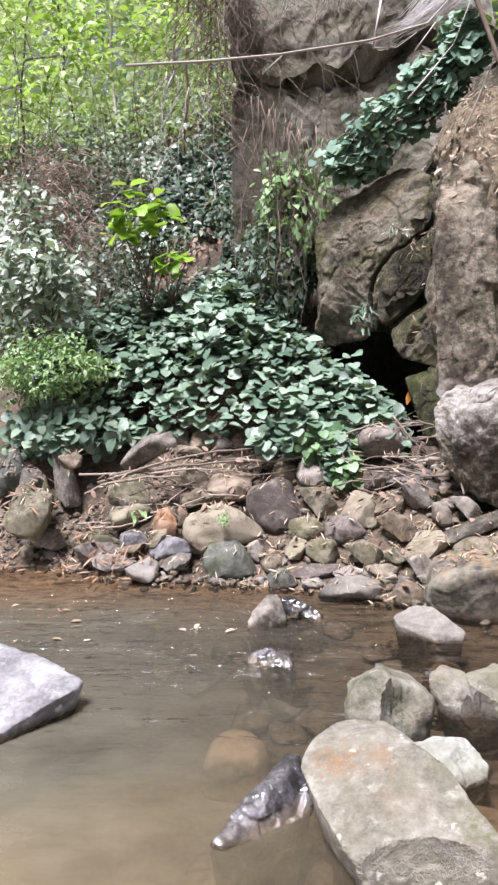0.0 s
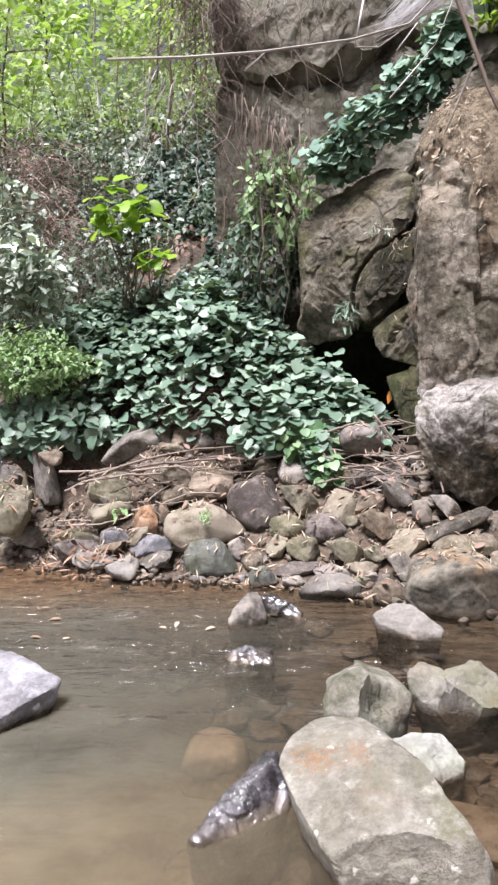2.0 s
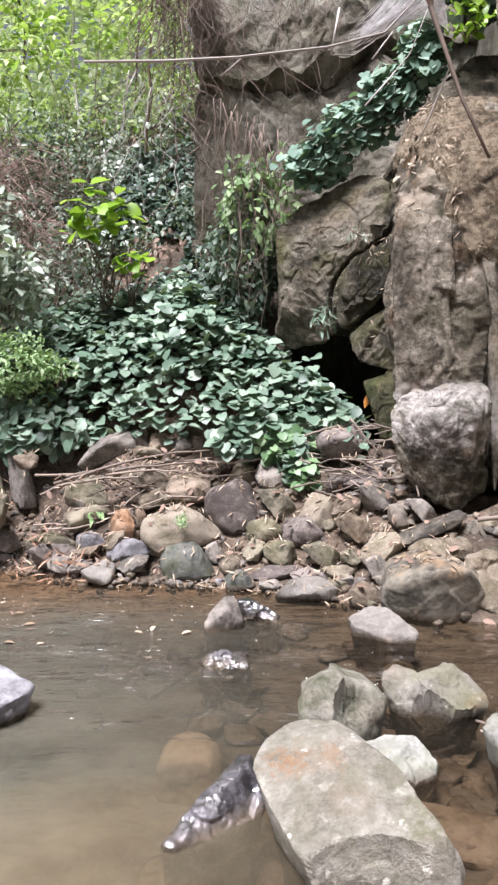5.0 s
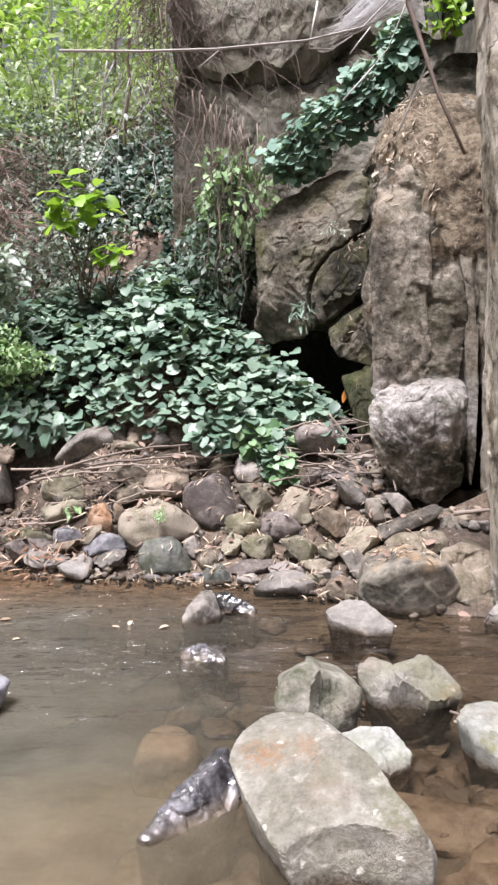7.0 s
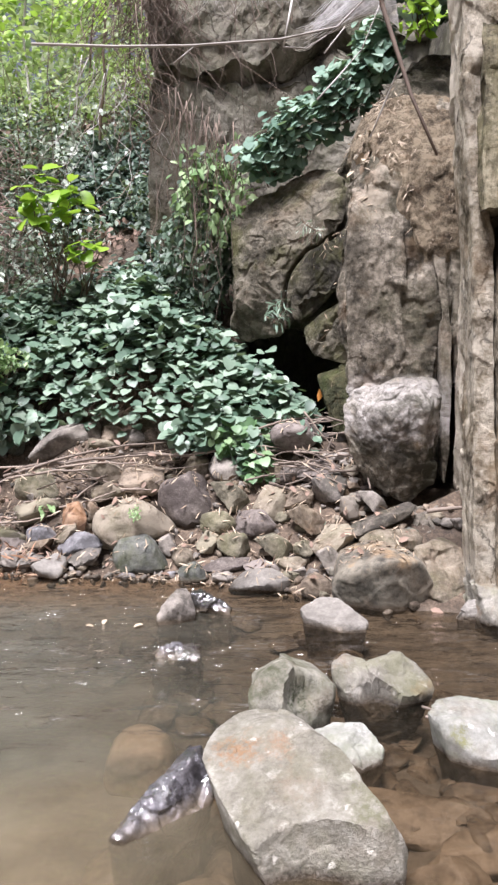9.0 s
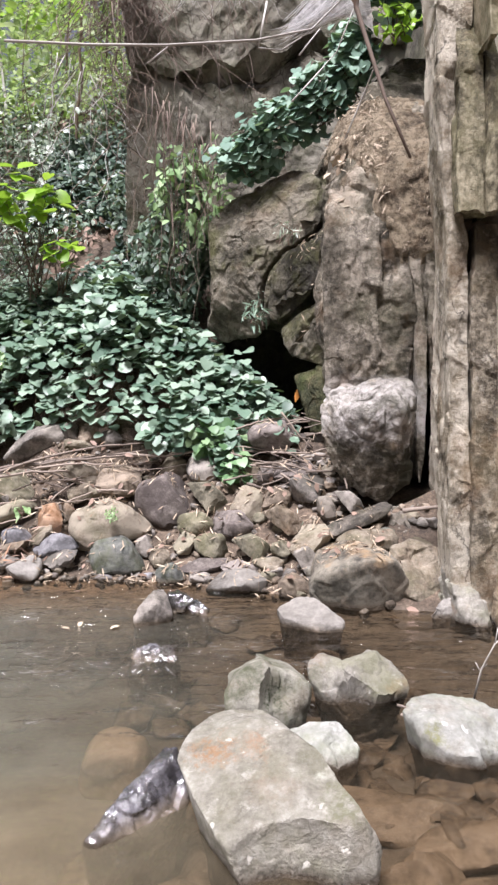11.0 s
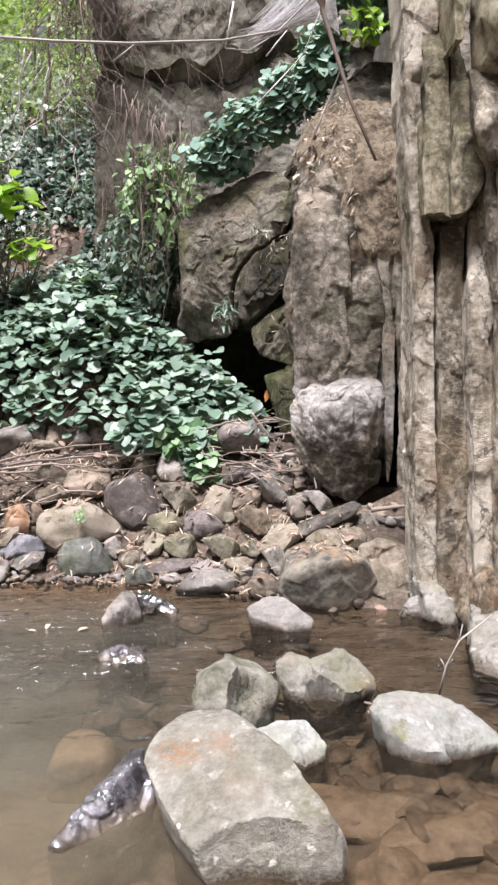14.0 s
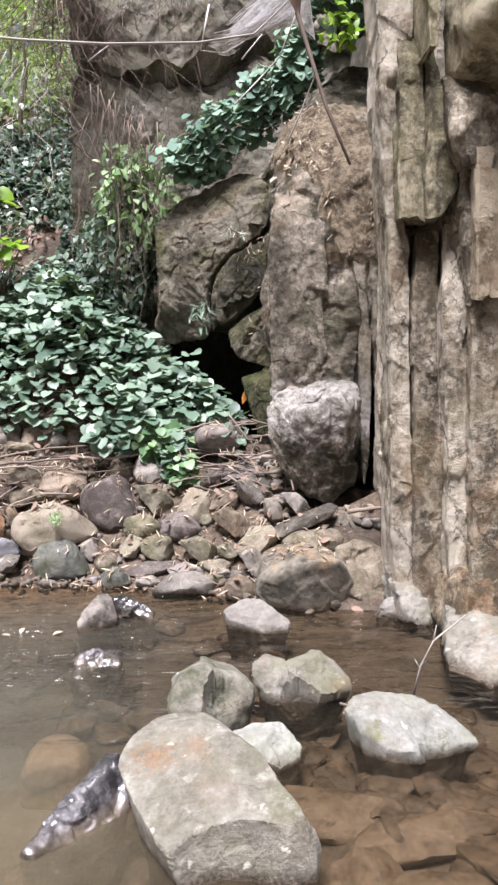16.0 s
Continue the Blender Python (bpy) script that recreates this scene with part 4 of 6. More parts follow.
def rock(name, label, mat, blocks, seed, edge=70, grain=0.03, chips=0.05, sub=6, group="rocks in the stream", foot=0.6, deep=-0.3, scoops=()):
    """A rock through its visible corners, narrowing to a foot below them."""
    if np.ndim(blocks[0]) == 1:
        blocks = [blocks]
    whole = np.concatenate([np.array(c, float) for c in blocks])
    heart = whole[:, :2].mean(0)
    built = []
    for c in blocks:
        c = np.array(c, float)
        under = np.c_[heart + (whole[:, :2] - heart) * foot, np.full(len(whole), deep)]
        built.append(np.concatenate([c, under]))
    base = np.array([*heart, deep])
    v, f = boulder([c - base for c in built], edge, sub, grain, seed, chips, scoops=[(np.array(c) - base, r) for c, r in scoops])
    return thing(name, mesh_of(name, v, f, STONE[mat], sharp=32), label, "rock", group, place=pose(*base))


rock("rock", "large pale angular rock with rusty stains in the stream", "rusty", [
    (-0.094, 2.42, 0.205), (-0.085, 2.475, 0.224), (0.16, 2.459, 0.262), (0.247, 2.517, 0.296), (0.306, 2.457, 0.288), (0.408, 2.351, 0.271), (0.476, 2.167, 0.224), (0.523, 2.058, 0.197),
    (0.085, 2.05, 0.117), (0.15, 2.072, 0.136), (0.229, 2.102, 0.159), (0.311, 2.108, 0.175), (0.021, 2.147, 0.137), (-0.039, 2.261, 0.163), (-0.044, 2.58, 0.239), (0.035, 2.68, 0.246),
    (0.134, 2.74, 0.231), (0.238, 2.72, 0.231), (0.136, 2.0, 0.052), (0.299, 1.985, -0.016), (0.553, 2.03, -0.063), (0.574, 2.09, 0.079), (0.069, 2.1, 0.092)], 3, 160, 0.02, 0.022, 7, foot=0.5, scoops=[((0.264, 1.798, 0.15), 0.307)])
rock("rock", "long dark wet glossy rock sloping into the stream", "sheen", [
    (-0.098, 2.62, 0.156), (-0.156, 2.66, 0.124), (-0.248, 2.5, 0.091), (-0.321, 2.38, 0.062), (-0.379, 2.27, 0.04), (-0.394, 2.23, 0.033), (-0.113, 2.53, 0.06),
    (-0.21, 2.39, 0.05), (-0.29, 2.29, 0.04), (-0.351, 2.22, 0.024), (-0.07, 2.48, 0.0), (-0.2, 2.34, 0.0), (-0.34, 2.22, -0.02), (-0.41, 2.27, -0.02)], 5, 60, 0.05, 0.05, 6, foot=0.7)
rock("rock", "pale rock with green algae on its shaded side", "algae", [
    [(0.076, 2.98, 0.201), (0.081, 2.95, 0.137), (0.139, 2.98, 0.29), (0.203, 3.0, 0.328), (0.254, 3.0, 0.332), (0.283, 2.98, 0.313), (0.222, 2.86, 0.176), (0.24, 3.25, 0.25), (0.1, 3.2, 0.2)],
    [(0.283, 3.02, 0.3), (0.372, 3.06, 0.262), (0.488, 3.05, 0.194), (0.463, 3.02, 0.154), (0.351, 2.96, 0.049), (0.25, 2.96, 0.139), (0.285, 3.0, 0.219), (0.42, 3.3, 0.18), (0.24, 3.3, 0.25)]], 8, 130, 0.02, 0.03, 6, scoops=[((0.375, 2.883, 0.212), 0.142)])
rock("rock", "broad pale rock with a dark undercut in the stream", "pale", [
    [(0.501, 3.36, 0.185), (0.571, 3.4, 0.196), (0.677, 3.38, 0.182), (0.672, 3.26, 0.124), (0.641, 3.24, 0.038), (0.554, 3.27, 0.063), (0.497, 3.32, 0.128), (0.6, 3.55, 0.15)],
    [(0.674, 3.36, 0.179), (0.803, 3.42, 0.198), (0.864, 3.42, 0.208), (0.949, 3.38, 0.151), (1.003, 3.3, 0.105), (1.007, 3.28, 0.057), (0.881, 3.22, 0.072), (0.75, 3.22, 0.066), (0.711, 3.24, 0.145), (0.85, 3.55, 0.16)]],
     9, 130, 0.02, 0.035, 6, foot=0.5, scoops=[((0.723, 3.171, 0.034), 0.114), ((0.908, 3.045, 0.466), 0.441)])
rock("rock", "small pale rock wedged behind a larger one", "white", [
    (0.348, 2.84, 0.09), (0.453, 2.88, 0.105), (0.57, 2.86, 0.102), (0.646, 2.76, 0.069), (0.632, 2.72, 0.035), (0.539, 2.66, 0.016), (0.481, 2.74, 0.096), (0.389, 2.72, 0.067), (0.617, 2.8, 0.087)], 12, 140, 0.02, 0.035, 6, foot=0.75, scoops=[((0.643, 2.625, 0.309), 0.289)])
rock("rock", "bright whitish angular rock in the shallows", "white", [
    [(0.847, 2.88, 0.151), (0.925, 2.95, 0.183), (1.013, 2.97, 0.186), (1.198, 2.95, 0.172), (1.115, 2.64, 0.06), (1.069, 2.65, 0.072), (1.045, 2.7, 0.142), (0.929, 2.74, 0.172), (0.99, 2.68, 0.086), (0.898, 2.74, 0.111)],
    [(1.013, 2.97, 0.186), (1.198, 2.95, 0.172), (1.254, 2.92, 0.156), (1.407, 2.8, 0.066), (1.421, 2.74, 0.047), (1.313, 2.7, 0.054), (1.199, 2.7, 0.095), (1.09, 2.7, 0.14), (1.16, 2.68, 0.05)]], 14, 140, 0.015, 0.035, 6, foot=0.55, scoops=[((0.957, 2.445, 0.269), 0.314), ((1.245, 2.525, 0.408), 0.383)])
rock("rock", "large lilac-grey boulder with dark underside in the pool", "lilac", [
    (-1.222, 3.25, 0.128), (-1.357, 3.3, 0.176), (-1.505, 3.32, 0.209), (-1.937, 3.3, 0.252), (-1.246, 3.1, 0.127), (-1.381, 3.0, 0.118), (-1.413, 2.9, 0.072), (-1.496, 2.8, 0.03), (-1.22, 3.2, 0.092),
    (-2.099, 3.2, 0.137), (-1.876, 2.85, 0.06), (-1.9, 3.6, 0.2)], 15, 90, 0.03, 0.03, 6, foot=0.6)
rock("rock", "pointed pale grey rock standing out of the stream", "grey", [
    (-0.53, 4.45, 0.047), (-0.477, 4.48, 0.122), (-0.405, 4.55, 0.204), (-0.313, 4.6, 0.158), (-0.268, 4.5, 0.044), (-0.37, 4.44, 0.143), (-0.516, 4.42, 0.024), (-0.35, 4.75, 0.15)], 17, 120, 0.02, 0.04, 5, foot=0.7)
rock("rock", "dark wet ledge stone beside a pointed rock", "wet", [
    (-0.327, 4.75, 0.136), (-0.25, 4.78, 0.132), (-0.111, 4.7, 0.092), (-0.031, 4.65, 0.044), (-0.04, 4.6, 0.008), (-0.151, 4.62, 0.046), (-0.263, 4.65, 0.073)], 18, 60, 0.06, 0.12, 5, foot=0.9)
rock("rock", "smooth flat grey rock at the water's edge", "damp", [
    (0.44, 4.5, 0.105), (0.586, 4.6, 0.141), (0.705, 4.55, 0.153), (0.876, 4.3, 0.073), (0.856, 4.25, 0.018), (0.691, 4.25, 0.017), (0.602, 4.3, 0.045), (0.445, 4.4, 0.064)], 19, 26, 0.02, 0.02, 5, foot=0.7)
rock("rock", "small wet splash-covered rock in midstream", "sheen", [
    (-0.47, 3.9, 0.01), (-0.43, 3.9, 0.055), (-0.36, 3.92, 0.075), (-0.30, 3.88, 0.04), (-0.19, 3.85, 0.01), (-0.45, 3.8, 0.0), (-0.2, 3.8, 0.0), (-0.2, 4.05, 0.0), (-0.45, 4.05, 0.0)], 20, 60, 0.05, 0.1, 5, foot=1.0)
rock("boulder", "big angular boulder with ochre top and dark underside at the bank", "bank", [(0.791, 4.95, 0.327), (0.948, 5.05, 0.397), (1.133, 5.1, 0.431), (1.323, 5.05, 0.382), (0.878, 4.7, 0.305), (1.056, 4.62, 0.402), (1.316, 4.68, 0.375), (1.494, 4.85, 0.125), (0.695, 4.85, 0.05), (0.739, 4.78, 0.245), (1.3, 5.5, 0.3), (0.8, 5.5, 0.32)], 25, 22, 0.02, 0.025, group="boulders at the bank")
rock("boulder", "tan boulder beside the cliff foot", "tan", [
    (1.32, 5.0, 0.39), (1.5, 5.05, 0.44), (1.7, 5.0, 0.39), (1.85, 4.95, 0.22), (1.88, 4.9, 0.08), (1.5, 4.75, 0.04), (1.35, 4.85, 0.16), (1.7, 5.4, 0.39)], 26, group="boulders at the bank")
rock("rock", "low grey rock in the dark water below the cliff", "damp", [
    (1.5, 4.5, 0.03), (1.6, 4.55, 0.13), (1.78, 4.5, 0.17), (1.85, 4.45, 0.08)], 27)
rock("boulder", "crumbling ochre-grey rubble block under the cliff", "rubble", [
    (1.28, 5.5, 0.42), (1.4, 5.55, 0.56), (1.6, 5.5, 0.62), (1.8, 5.4, 0.6), (1.88, 5.3, 0.45), (1.5, 5.3, 0.42), (1.9, 5.8, 0.5), (1.4, 5.8, 0.5)], 29, 60, 0.1, 0.16, 6, group="boulders at the bank", deep=0.1, foot=1.0)
stone(-2.75, 6.81, 0.72, 0.32, 0.25, 0.64, 0, "grey", lean=24)
stone(-2.90, 6.60, 0.53, 0.24, 0.19, 0.56, 12, "moss")
stone(-2.42, 7.18, 1.05, 0.30, 0.24, 0.34, -1, "dark")
stone(-1.84, 6.92, 1.03, 0.67, 0.41, 0.32, 0, "grey", lean=22)
stone(-1.47, 6.89, 1.16, 0.15, 0.12, 0.23, 23, "grey")
stone(-1.27, 6.85, 1.12, 0.25, 0.20, 0.20, 10, "brown")
stone(-1.05, 6.81, 1.09, 0.26, 0.21, 0.20, -3, "grey")
stone(-1.38, 6.74, 1.03, 0.30, 0.16, 0.12, -16, "tan")
stone(-1.91, 6.50, 0.64, 0.49, 0.39, 0.33, 21, "moss")
stone(-1.29, 6.44, 0.78, 0.43, 0.33, 0.26, 0, "tan", lean=15)
stone(-0.93, 6.38, 0.72, 0.49, 0.39, 0.31, -5, "brown")
stone(-1.20, 6.26, 0.63, 0.33, 0.24, 0.19, 0, "tan", lean=12)
stone(-1.93, 6.38, 0.53, 0.15, 0.12, 0.17, 19, "grey")
stone(-1.85, 6.18, 0.46, 0.44, 0.27, 0.21, 0, "moss", lean=20)
stone(-1.45, 5.96, 0.43, 0.28, 0.22, 0.30, -7, "orange")
stone(-1.32, 6.09, 0.48, 0.17, 0.13, 0.19, -20, "brown")
stone(-0.93, 5.99, 0.40, 0.74, 0.55, 0.43, 17, "tan")
stone(-0.45, 6.10, 0.58, 0.56, 0.42, 0.50, 12, "purple")
stone(-2.63, 6.15, 0.23, 0.30, 0.24, 0.20, -9, "grey")
stone(-2.15, 6.07, 0.21, 0.52, 0.35, 0.27, 0, "moss", lean=14)
stone(-2.08, 5.97, 0.16, 0.43, 0.33, 0.26, 15, "purple")
stone(-1.72, 5.91, 0.30, 0.27, 0.22, 0.18, 2, "blue")
stone(-1.49, 5.82, 0.31, 0.21, 0.17, 0.19, -11, "tan")
stone(-1.36, 5.75, 0.25, 0.42, 0.25, 0.19, 0, "blue", lean=10)
stone(-1.73, 5.84, 0.24, 0.26, 0.17, 0.13, 13, "brown")
stone(-1.97, 5.82, 0.09, 0.24, 0.19, 0.17, 0, "grey")
stone(-1.78, 5.71, 0.10, 0.24, 0.17, 0.13, 0, "damp", lean=8)
stone(-1.55, 5.56, 0.09, 0.27, 0.22, 0.21, 0, "damp", lean=10)
stone(-1.31, 5.65, 0.17, 0.32, 0.22, 0.17, 11, "grey")
stone(-0.81, 5.72, 0.16, 0.49, 0.39, 0.35, 0, "dark", lean=-12)
stone(-1.10, 5.80, 0.24, 0.20, 0.16, 0.14, -15, "tan")
stone(-0.59, 5.77, 0.23, 0.18, 0.15, 0.20, 22, "grey")
stone(-0.46, 5.64, 0.15, 0.18, 0.15, 0.18, 9, "tan")
stone(-0.35, 5.49, 0.06, 0.26, 0.21, 0.19, -4, "dark")
stone(-0.93, 5.54, 0.01, 0.22, 0.09, 0.07, -17, "blue")
stone(-0.55, 5.53, 0.03, 0.10, 0.08, 0.07, 20, "blue")
stone(-0.40, 6.42, 0.83, 0.25, 0.20, 0.30, 7, "tan")
stone(-0.12, 6.34, 0.84, 0.35, 0.28, 0.29, -6, "grey")
stone(-0.06, 6.06, 0.62, 0.42, 0.33, 0.27, 0, "moss", lean=-10)
stone(-0.16, 5.85, 0.41, 0.31, 0.24, 0.21, 18, "moss")
stone(0.16, 5.75, 0.42, 0.34, 0.27, 0.26, 5, "purple")
stone(-0.26, 5.71, 0.27, 0.21, 0.17, 0.19, -8, "moss")
stone(-0.02, 5.63, 0.26, 0.29, 0.23, 0.24, -21, "moss")
stone(0.32, 5.51, 0.27, 0.35, 0.28, 0.26, 16, "moss")
stone(0.30, 5.85, 0.55, 0.31, 0.24, 0.37, 0, "tan", lean=-18)
stone(0.54, 5.81, 0.63, 0.31, 0.24, 0.23, 0, "brown", lean=12)
stone(0.58, 5.62, 0.49, 0.32, 0.25, 0.27, 0, "brown", lean=10)
stone(0.47, 6.06, 0.82, 0.21, 0.17, 0.16, 14, "purple")
stone(0.74, 5.96, 0.85, 0.44, 0.31, 0.25, 1, "purple")
stone(0.80, 5.79, 0.74, 0.30, 0.24, 0.27, -12, "grey")
stone(0.53, 6.27, 1.16, 0.46, 0.37, 0.29, 0, "purple", lean=10)
stone(0.94, 5.58, 0.59, 0.15, 0.12, 0.23, 0, "rubble", lean=20)
stone(1.13, 5.58, 0.65, 0.27, 0.21, 0.18, 0, "grey", lean=-12)
stone(0.77, 5.37, 0.36, 0.36, 0.29, 0.26, -14, "tan")
stone(0.73, 5.21, 0.21, 0.22, 0.18, 0.31, 23, "grey")
stone(0.62, 5.11, 0.07, 0.28, 0.23, 0.20, 10, "brown")
stone(0.19, 5.27, 0.02, 0.50, 0.33, 0.26, -3, "damp")
stone(-0.10, 5.49, 0.13, 0.45, 0.14, 0.11, 0, "purple", lean=6)
stone(0.19, 5.41, 0.14, 0.26, 0.14, 0.11, 21, "purple")
stone(0.55, 5.40, 0.29, 0.18, 0.15, 0.13, 8, "moss")
stone(0.76, 5.17, 0.19, 0.11, 0.09, 0.16, -5, "pale")
stone(0.44, 5.34, 0.18, 0.25, 0.15, 0.12, -18, "tan")
stone(-0.11, 5.40, 0.05, 0.20, 0.12, 0.09, 19, "grey")
stone(1.15, 5.41, 0.51, 0.67, 0.17, 0.13, 0, "rubble", lean=24)
stone(1.22, 5.24, 0.39, 0.50, 0.23, 0.18, 0, "tan", lean=5)
stone(0.36, 6.12, 0.81, 0.16, 0.13, 0.24, -20, "brown")
stone(-0.79, 5.73, 0.17, 0.19, 0.06, 0.05, 17, "tan")
stone(-2.52, 6.46, 0.96, 0.22, 0.18, 0.18, 2, 'brown')
stone(-2.76, 5.98, 0.51, 0.48, 0.38, 0.51, -15, 'moss')
stone(-3.11, 6.28, 0.78, 0.39, 0.44, 0.63, -34, 'dark')
stone(-2.85, 6.25, 0.78, 0.24, 0.19, 0.27, 23, 'grey')

# broken rubble under the buttress
rs = np.random.RandomState(15)
for k in range(26):
    x, y, s = rs.uniform(0.85, 1.3), rs.uniform(5.35, 6.0), rs.uniform(0.05, 0.13)
    stone(x, y, float(height(x, y)) + 0.25 * s, s * rs.uniform(1.0, 1.6), s, s * rs.uniform(0.5, 0.9), rs.uniform(0, 360), ["rubble", "brown", "rubble", "purple"][k % 4], "in the rubble under the cliff", "rubble under the cliff")

# loose smaller stones between the large ones
rs = np.random.RandomState(5)
for k in range(90):
    x = rs.uniform(-3.4, 1.35) if k % 4 else rs.uniform(0.2, 1.3)
    y = shore(x) + rs.uniform(-0.12, 1.3)
    s = rs.uniform(0.05, 0.12)
    stone(x, y, float(height(x, y)) + 0.2 * s, s * rs.uniform(0.9, 1.5), s, s * rs.uniform(0.6, 0.95), rs.uniform(0, 360),
          ("grey", "brown", "tan", "moss", "grey", "purple")[k % 6])


def gravel(label, n, xs, offs, size, mats, seed):
    rng = np.random.RandomState(seed)
    vs, fs, base = [], [], 0
    lows = [boulder(facet_corners(300 + k, 10), 40, 2, 0.03, k, 0.03) for k in range(6)]
    for k in range(n):
        v, f = lows[k % 6]
        x = rng.uniform(*xs)
        y = shore(x) + rng.uniform(*offs)
        sz = rng.uniform(*size)
        r = np.array(Euler(rng.uniform(0, 6.28, 3)).to_matrix())
        vs.append((v * sz * rng.uniform(0.6, 1.4, 3)) @ r.T + (x, y, float(height(x, y)) + 0.2 * sz))
        fs.append(f + base)
        base += len(v)
    thing("gravel", mesh_of("gravel", np.concatenate(vs), np.concatenate(fs), STONE[mats]), label, "gravel", kind="stuff")


gravel("small brown-grey rubble filling the gaps of the bank", 700, (-3.5, 1.2), (-0.05, 1.35), (0.03, 0.09), "brown", 8)
gravel("small grey rubble filling the gaps of the bank", 500, (-3.5, 1.2), (-0.1, 1.35), (0.03, 0.08), "grey", 9)
for k in range(14):
    x, y, s = rs.uniform(0.25, 1.05), rs.uniform(5.25, 6.2), rs.uniform(0.08, 0.15)
    stone(x, y, float(height(x, y)) + 0.15 * s, s * rs.uniform(0.9, 1.4), s, s * rs.uniform(0.6, 0.85), rs.uniform(0, 360), ("tan", "grey", "brown", "moss", "tan", "grey", "purple")[k % 7])
for k in range(16):
    x, y, s = rs.uniform(0.25, 1.2), rs.uniform(6.1, 7.1), rs.uniform(0.06, 0.15)
    stone(x, y, float(height(x, y)) + 0.2 * s, s * rs.uniform(0.9, 1.5), s, s * rs.uniform(0.6, 0.9), rs.uniform(0, 360), ("purple", "brown", "dark", "purple", "grey")[k % 5])
for k in range(24):
    x, y, s = rs.uniform(1.25, 1.95), rs.uniform(5.1, 5.9), rs.uniform(0.05, 0.13)
    stone(x, y, float(height(x, y)) + 0.2 * s, s * rs.uniform(0.9, 1.5), s, s * rs.uniform(0.6, 0.9), rs.uniform(0, 360), ("grey", "brown", "tan", "dark", "grey")[k % 5])
# stones under water
parts_v, parts_f, base_n = [], [], 0
for k in range(210):
    x = rs.uniform(0.35, 1.7) if k < 90 else rs.uniform(-0.5, 1.7) if k < 170 else rs.uniform(-2.5, 1.5)
    y = rs.uniform(1.85, 3.2) if k < 90 else rs.uniform(1.9, 3.9) if k < 170 else rs.uniform(3.6, 5.0)
    s = rs.uniform(0.07, 0.2) if k < 90 else rs.uniform(0.10, 0.28)
    hh = s * rs.uniform(0.45, 0.7)
    v, f = POOL[k % len(POOL)]
    turned = np.array(Euler((0, 0, rs.uniform(0, 6.28))).to_matrix())
    parts_v.append((v * (s * rs.uniform(1.0, 1.5), s, hh)) @ turned.T + (x, y, min(float(height(x, y)) + 0.2 * hh, -0.03 - hh / 2)))
    parts_f.append(f + base_n)
    base_n += len(v)
thing("stream_bed_rubble", mesh_of("stream_bed_rubble", np.concatenate(parts_v), np.concatenate(parts_f), STONE["bed"], sharp=30), "brown stones covering the bed of the stream", "rubble", kind="stuff")
rock("rock", "tan rounded rock under shallow water", "shoal", [(-0.62, 3.0, -0.18), (-0.6, 3.25, -0.16), (-0.25, 2.98, -0.17), (-0.22, 3.2, -0.16), (-0.45, 2.95, -0.06), (-0.42, 3.25, -0.03), (-0.3, 3.05, -0.04), (-0.55, 3.1, -0.03),
     (-0.6, 3.0, -0.34), (-0.25, 3.0, -0.34), (-0.25, 3.25, -0.34), (-0.6, 3.25, -0.34)], 33, 6, 0.05, 0.02, 5)
stone(0.72, 2.55, -0.12, 0.62, 0.26, 0.16, -12, "bed", "under shallow water", "stones under water")
stone(1.05, 2.35, -0.12, 0.70, 0.24, 0.16, 8, "bed", "under shallow water", "stones under water")
stone(0.75, 2.15, -0.11, 0.34, 0.26, 0.17, 30, "bed", "under shallow water", "stones under water")
stone(-0.05, 2.05, -0.10, 0.40, 0.22, 0.16, 15, "bed", "under shallow water", "stones under water")
stone(0.98, 2.02, -0.12, 0.46, 0.30, 0.16, -5, "bed", "under shallow water", "stones under water")


# ---------------------------------------------------------------- leaves
def template(kind):
    if kind == "heart":
        v = [(0, 0, 0), (0, 0.5, 0.0), (0, 1.0, -0.12), (-0.24, -0.13, 0.03), (-0.48, 0.08, 0.06), (-0.50, 0.42, 0.05), (-0.31, 0.76, -0.02),
             (0.24, -0.13, 0.03), (0.48, 0.08, 0.06), (0.50, 0.42, 0.05), (0.31, 0.76, -0.02)]
        f = [(0, 3, 4), (0, 4, 5, 1), (1, 5, 6), (1, 6, 2), (0, 8, 7), (0, 1, 9, 8), (1, 10, 9), (1, 2, 10)]
    elif kind == "oval":
        v = [(0, 0, 0), (0, 0.5, 0.02), (0, 1.0, -0.14), (-0.22, 0.28, 0.06), (-0.21, 0.66, 0.02), (0.22, 0.28, 0.06), (0.21, 0.66, 0.02)]
        f = [(0, 3, 1), (3, 4, 1), (4, 2, 1), (0, 1, 5), (1, 6, 5), (1, 2, 6)]
    else:
        v = [(0, 0, 0), (-0.07, 0.35, 0.02), (0.07, 0.35, 0.02), (-0.05, 0.75, 0.0), (0.05, 0.75, 0.0), (0, 1.0, -0.06)]
        f = [(0, 2, 1), (1, 2, 4, 3), (3, 4, 5)]
    return np.array(v, float), f


def unit(v):
    return v / np.maximum(np.linalg.norm(v, axis=-1, keepdims=True), 1e-9)


def frames(normal, tip):
    z = unit(normal)
    y = unit(tip - (tip * z).sum(-1, keepdims=True) * z)
    return np.stack([np.cross(y, z), y, z], -1)


def leaf_mesh(name, places, normal, tip, size, kind, mat):
    tv, tf = template(kind)
    r = frames(normal, tip)
    v = np.einsum("nij,kj->nki", r, tv) * size[:, None, None] + places[:, None, :]
    n, k = len(places), len(tv)
    faces = [tuple(i + k * j for i in f) for j in range(n) for f in tf]
    return mesh_of(name, v.reshape(-1, 3), faces, mat)


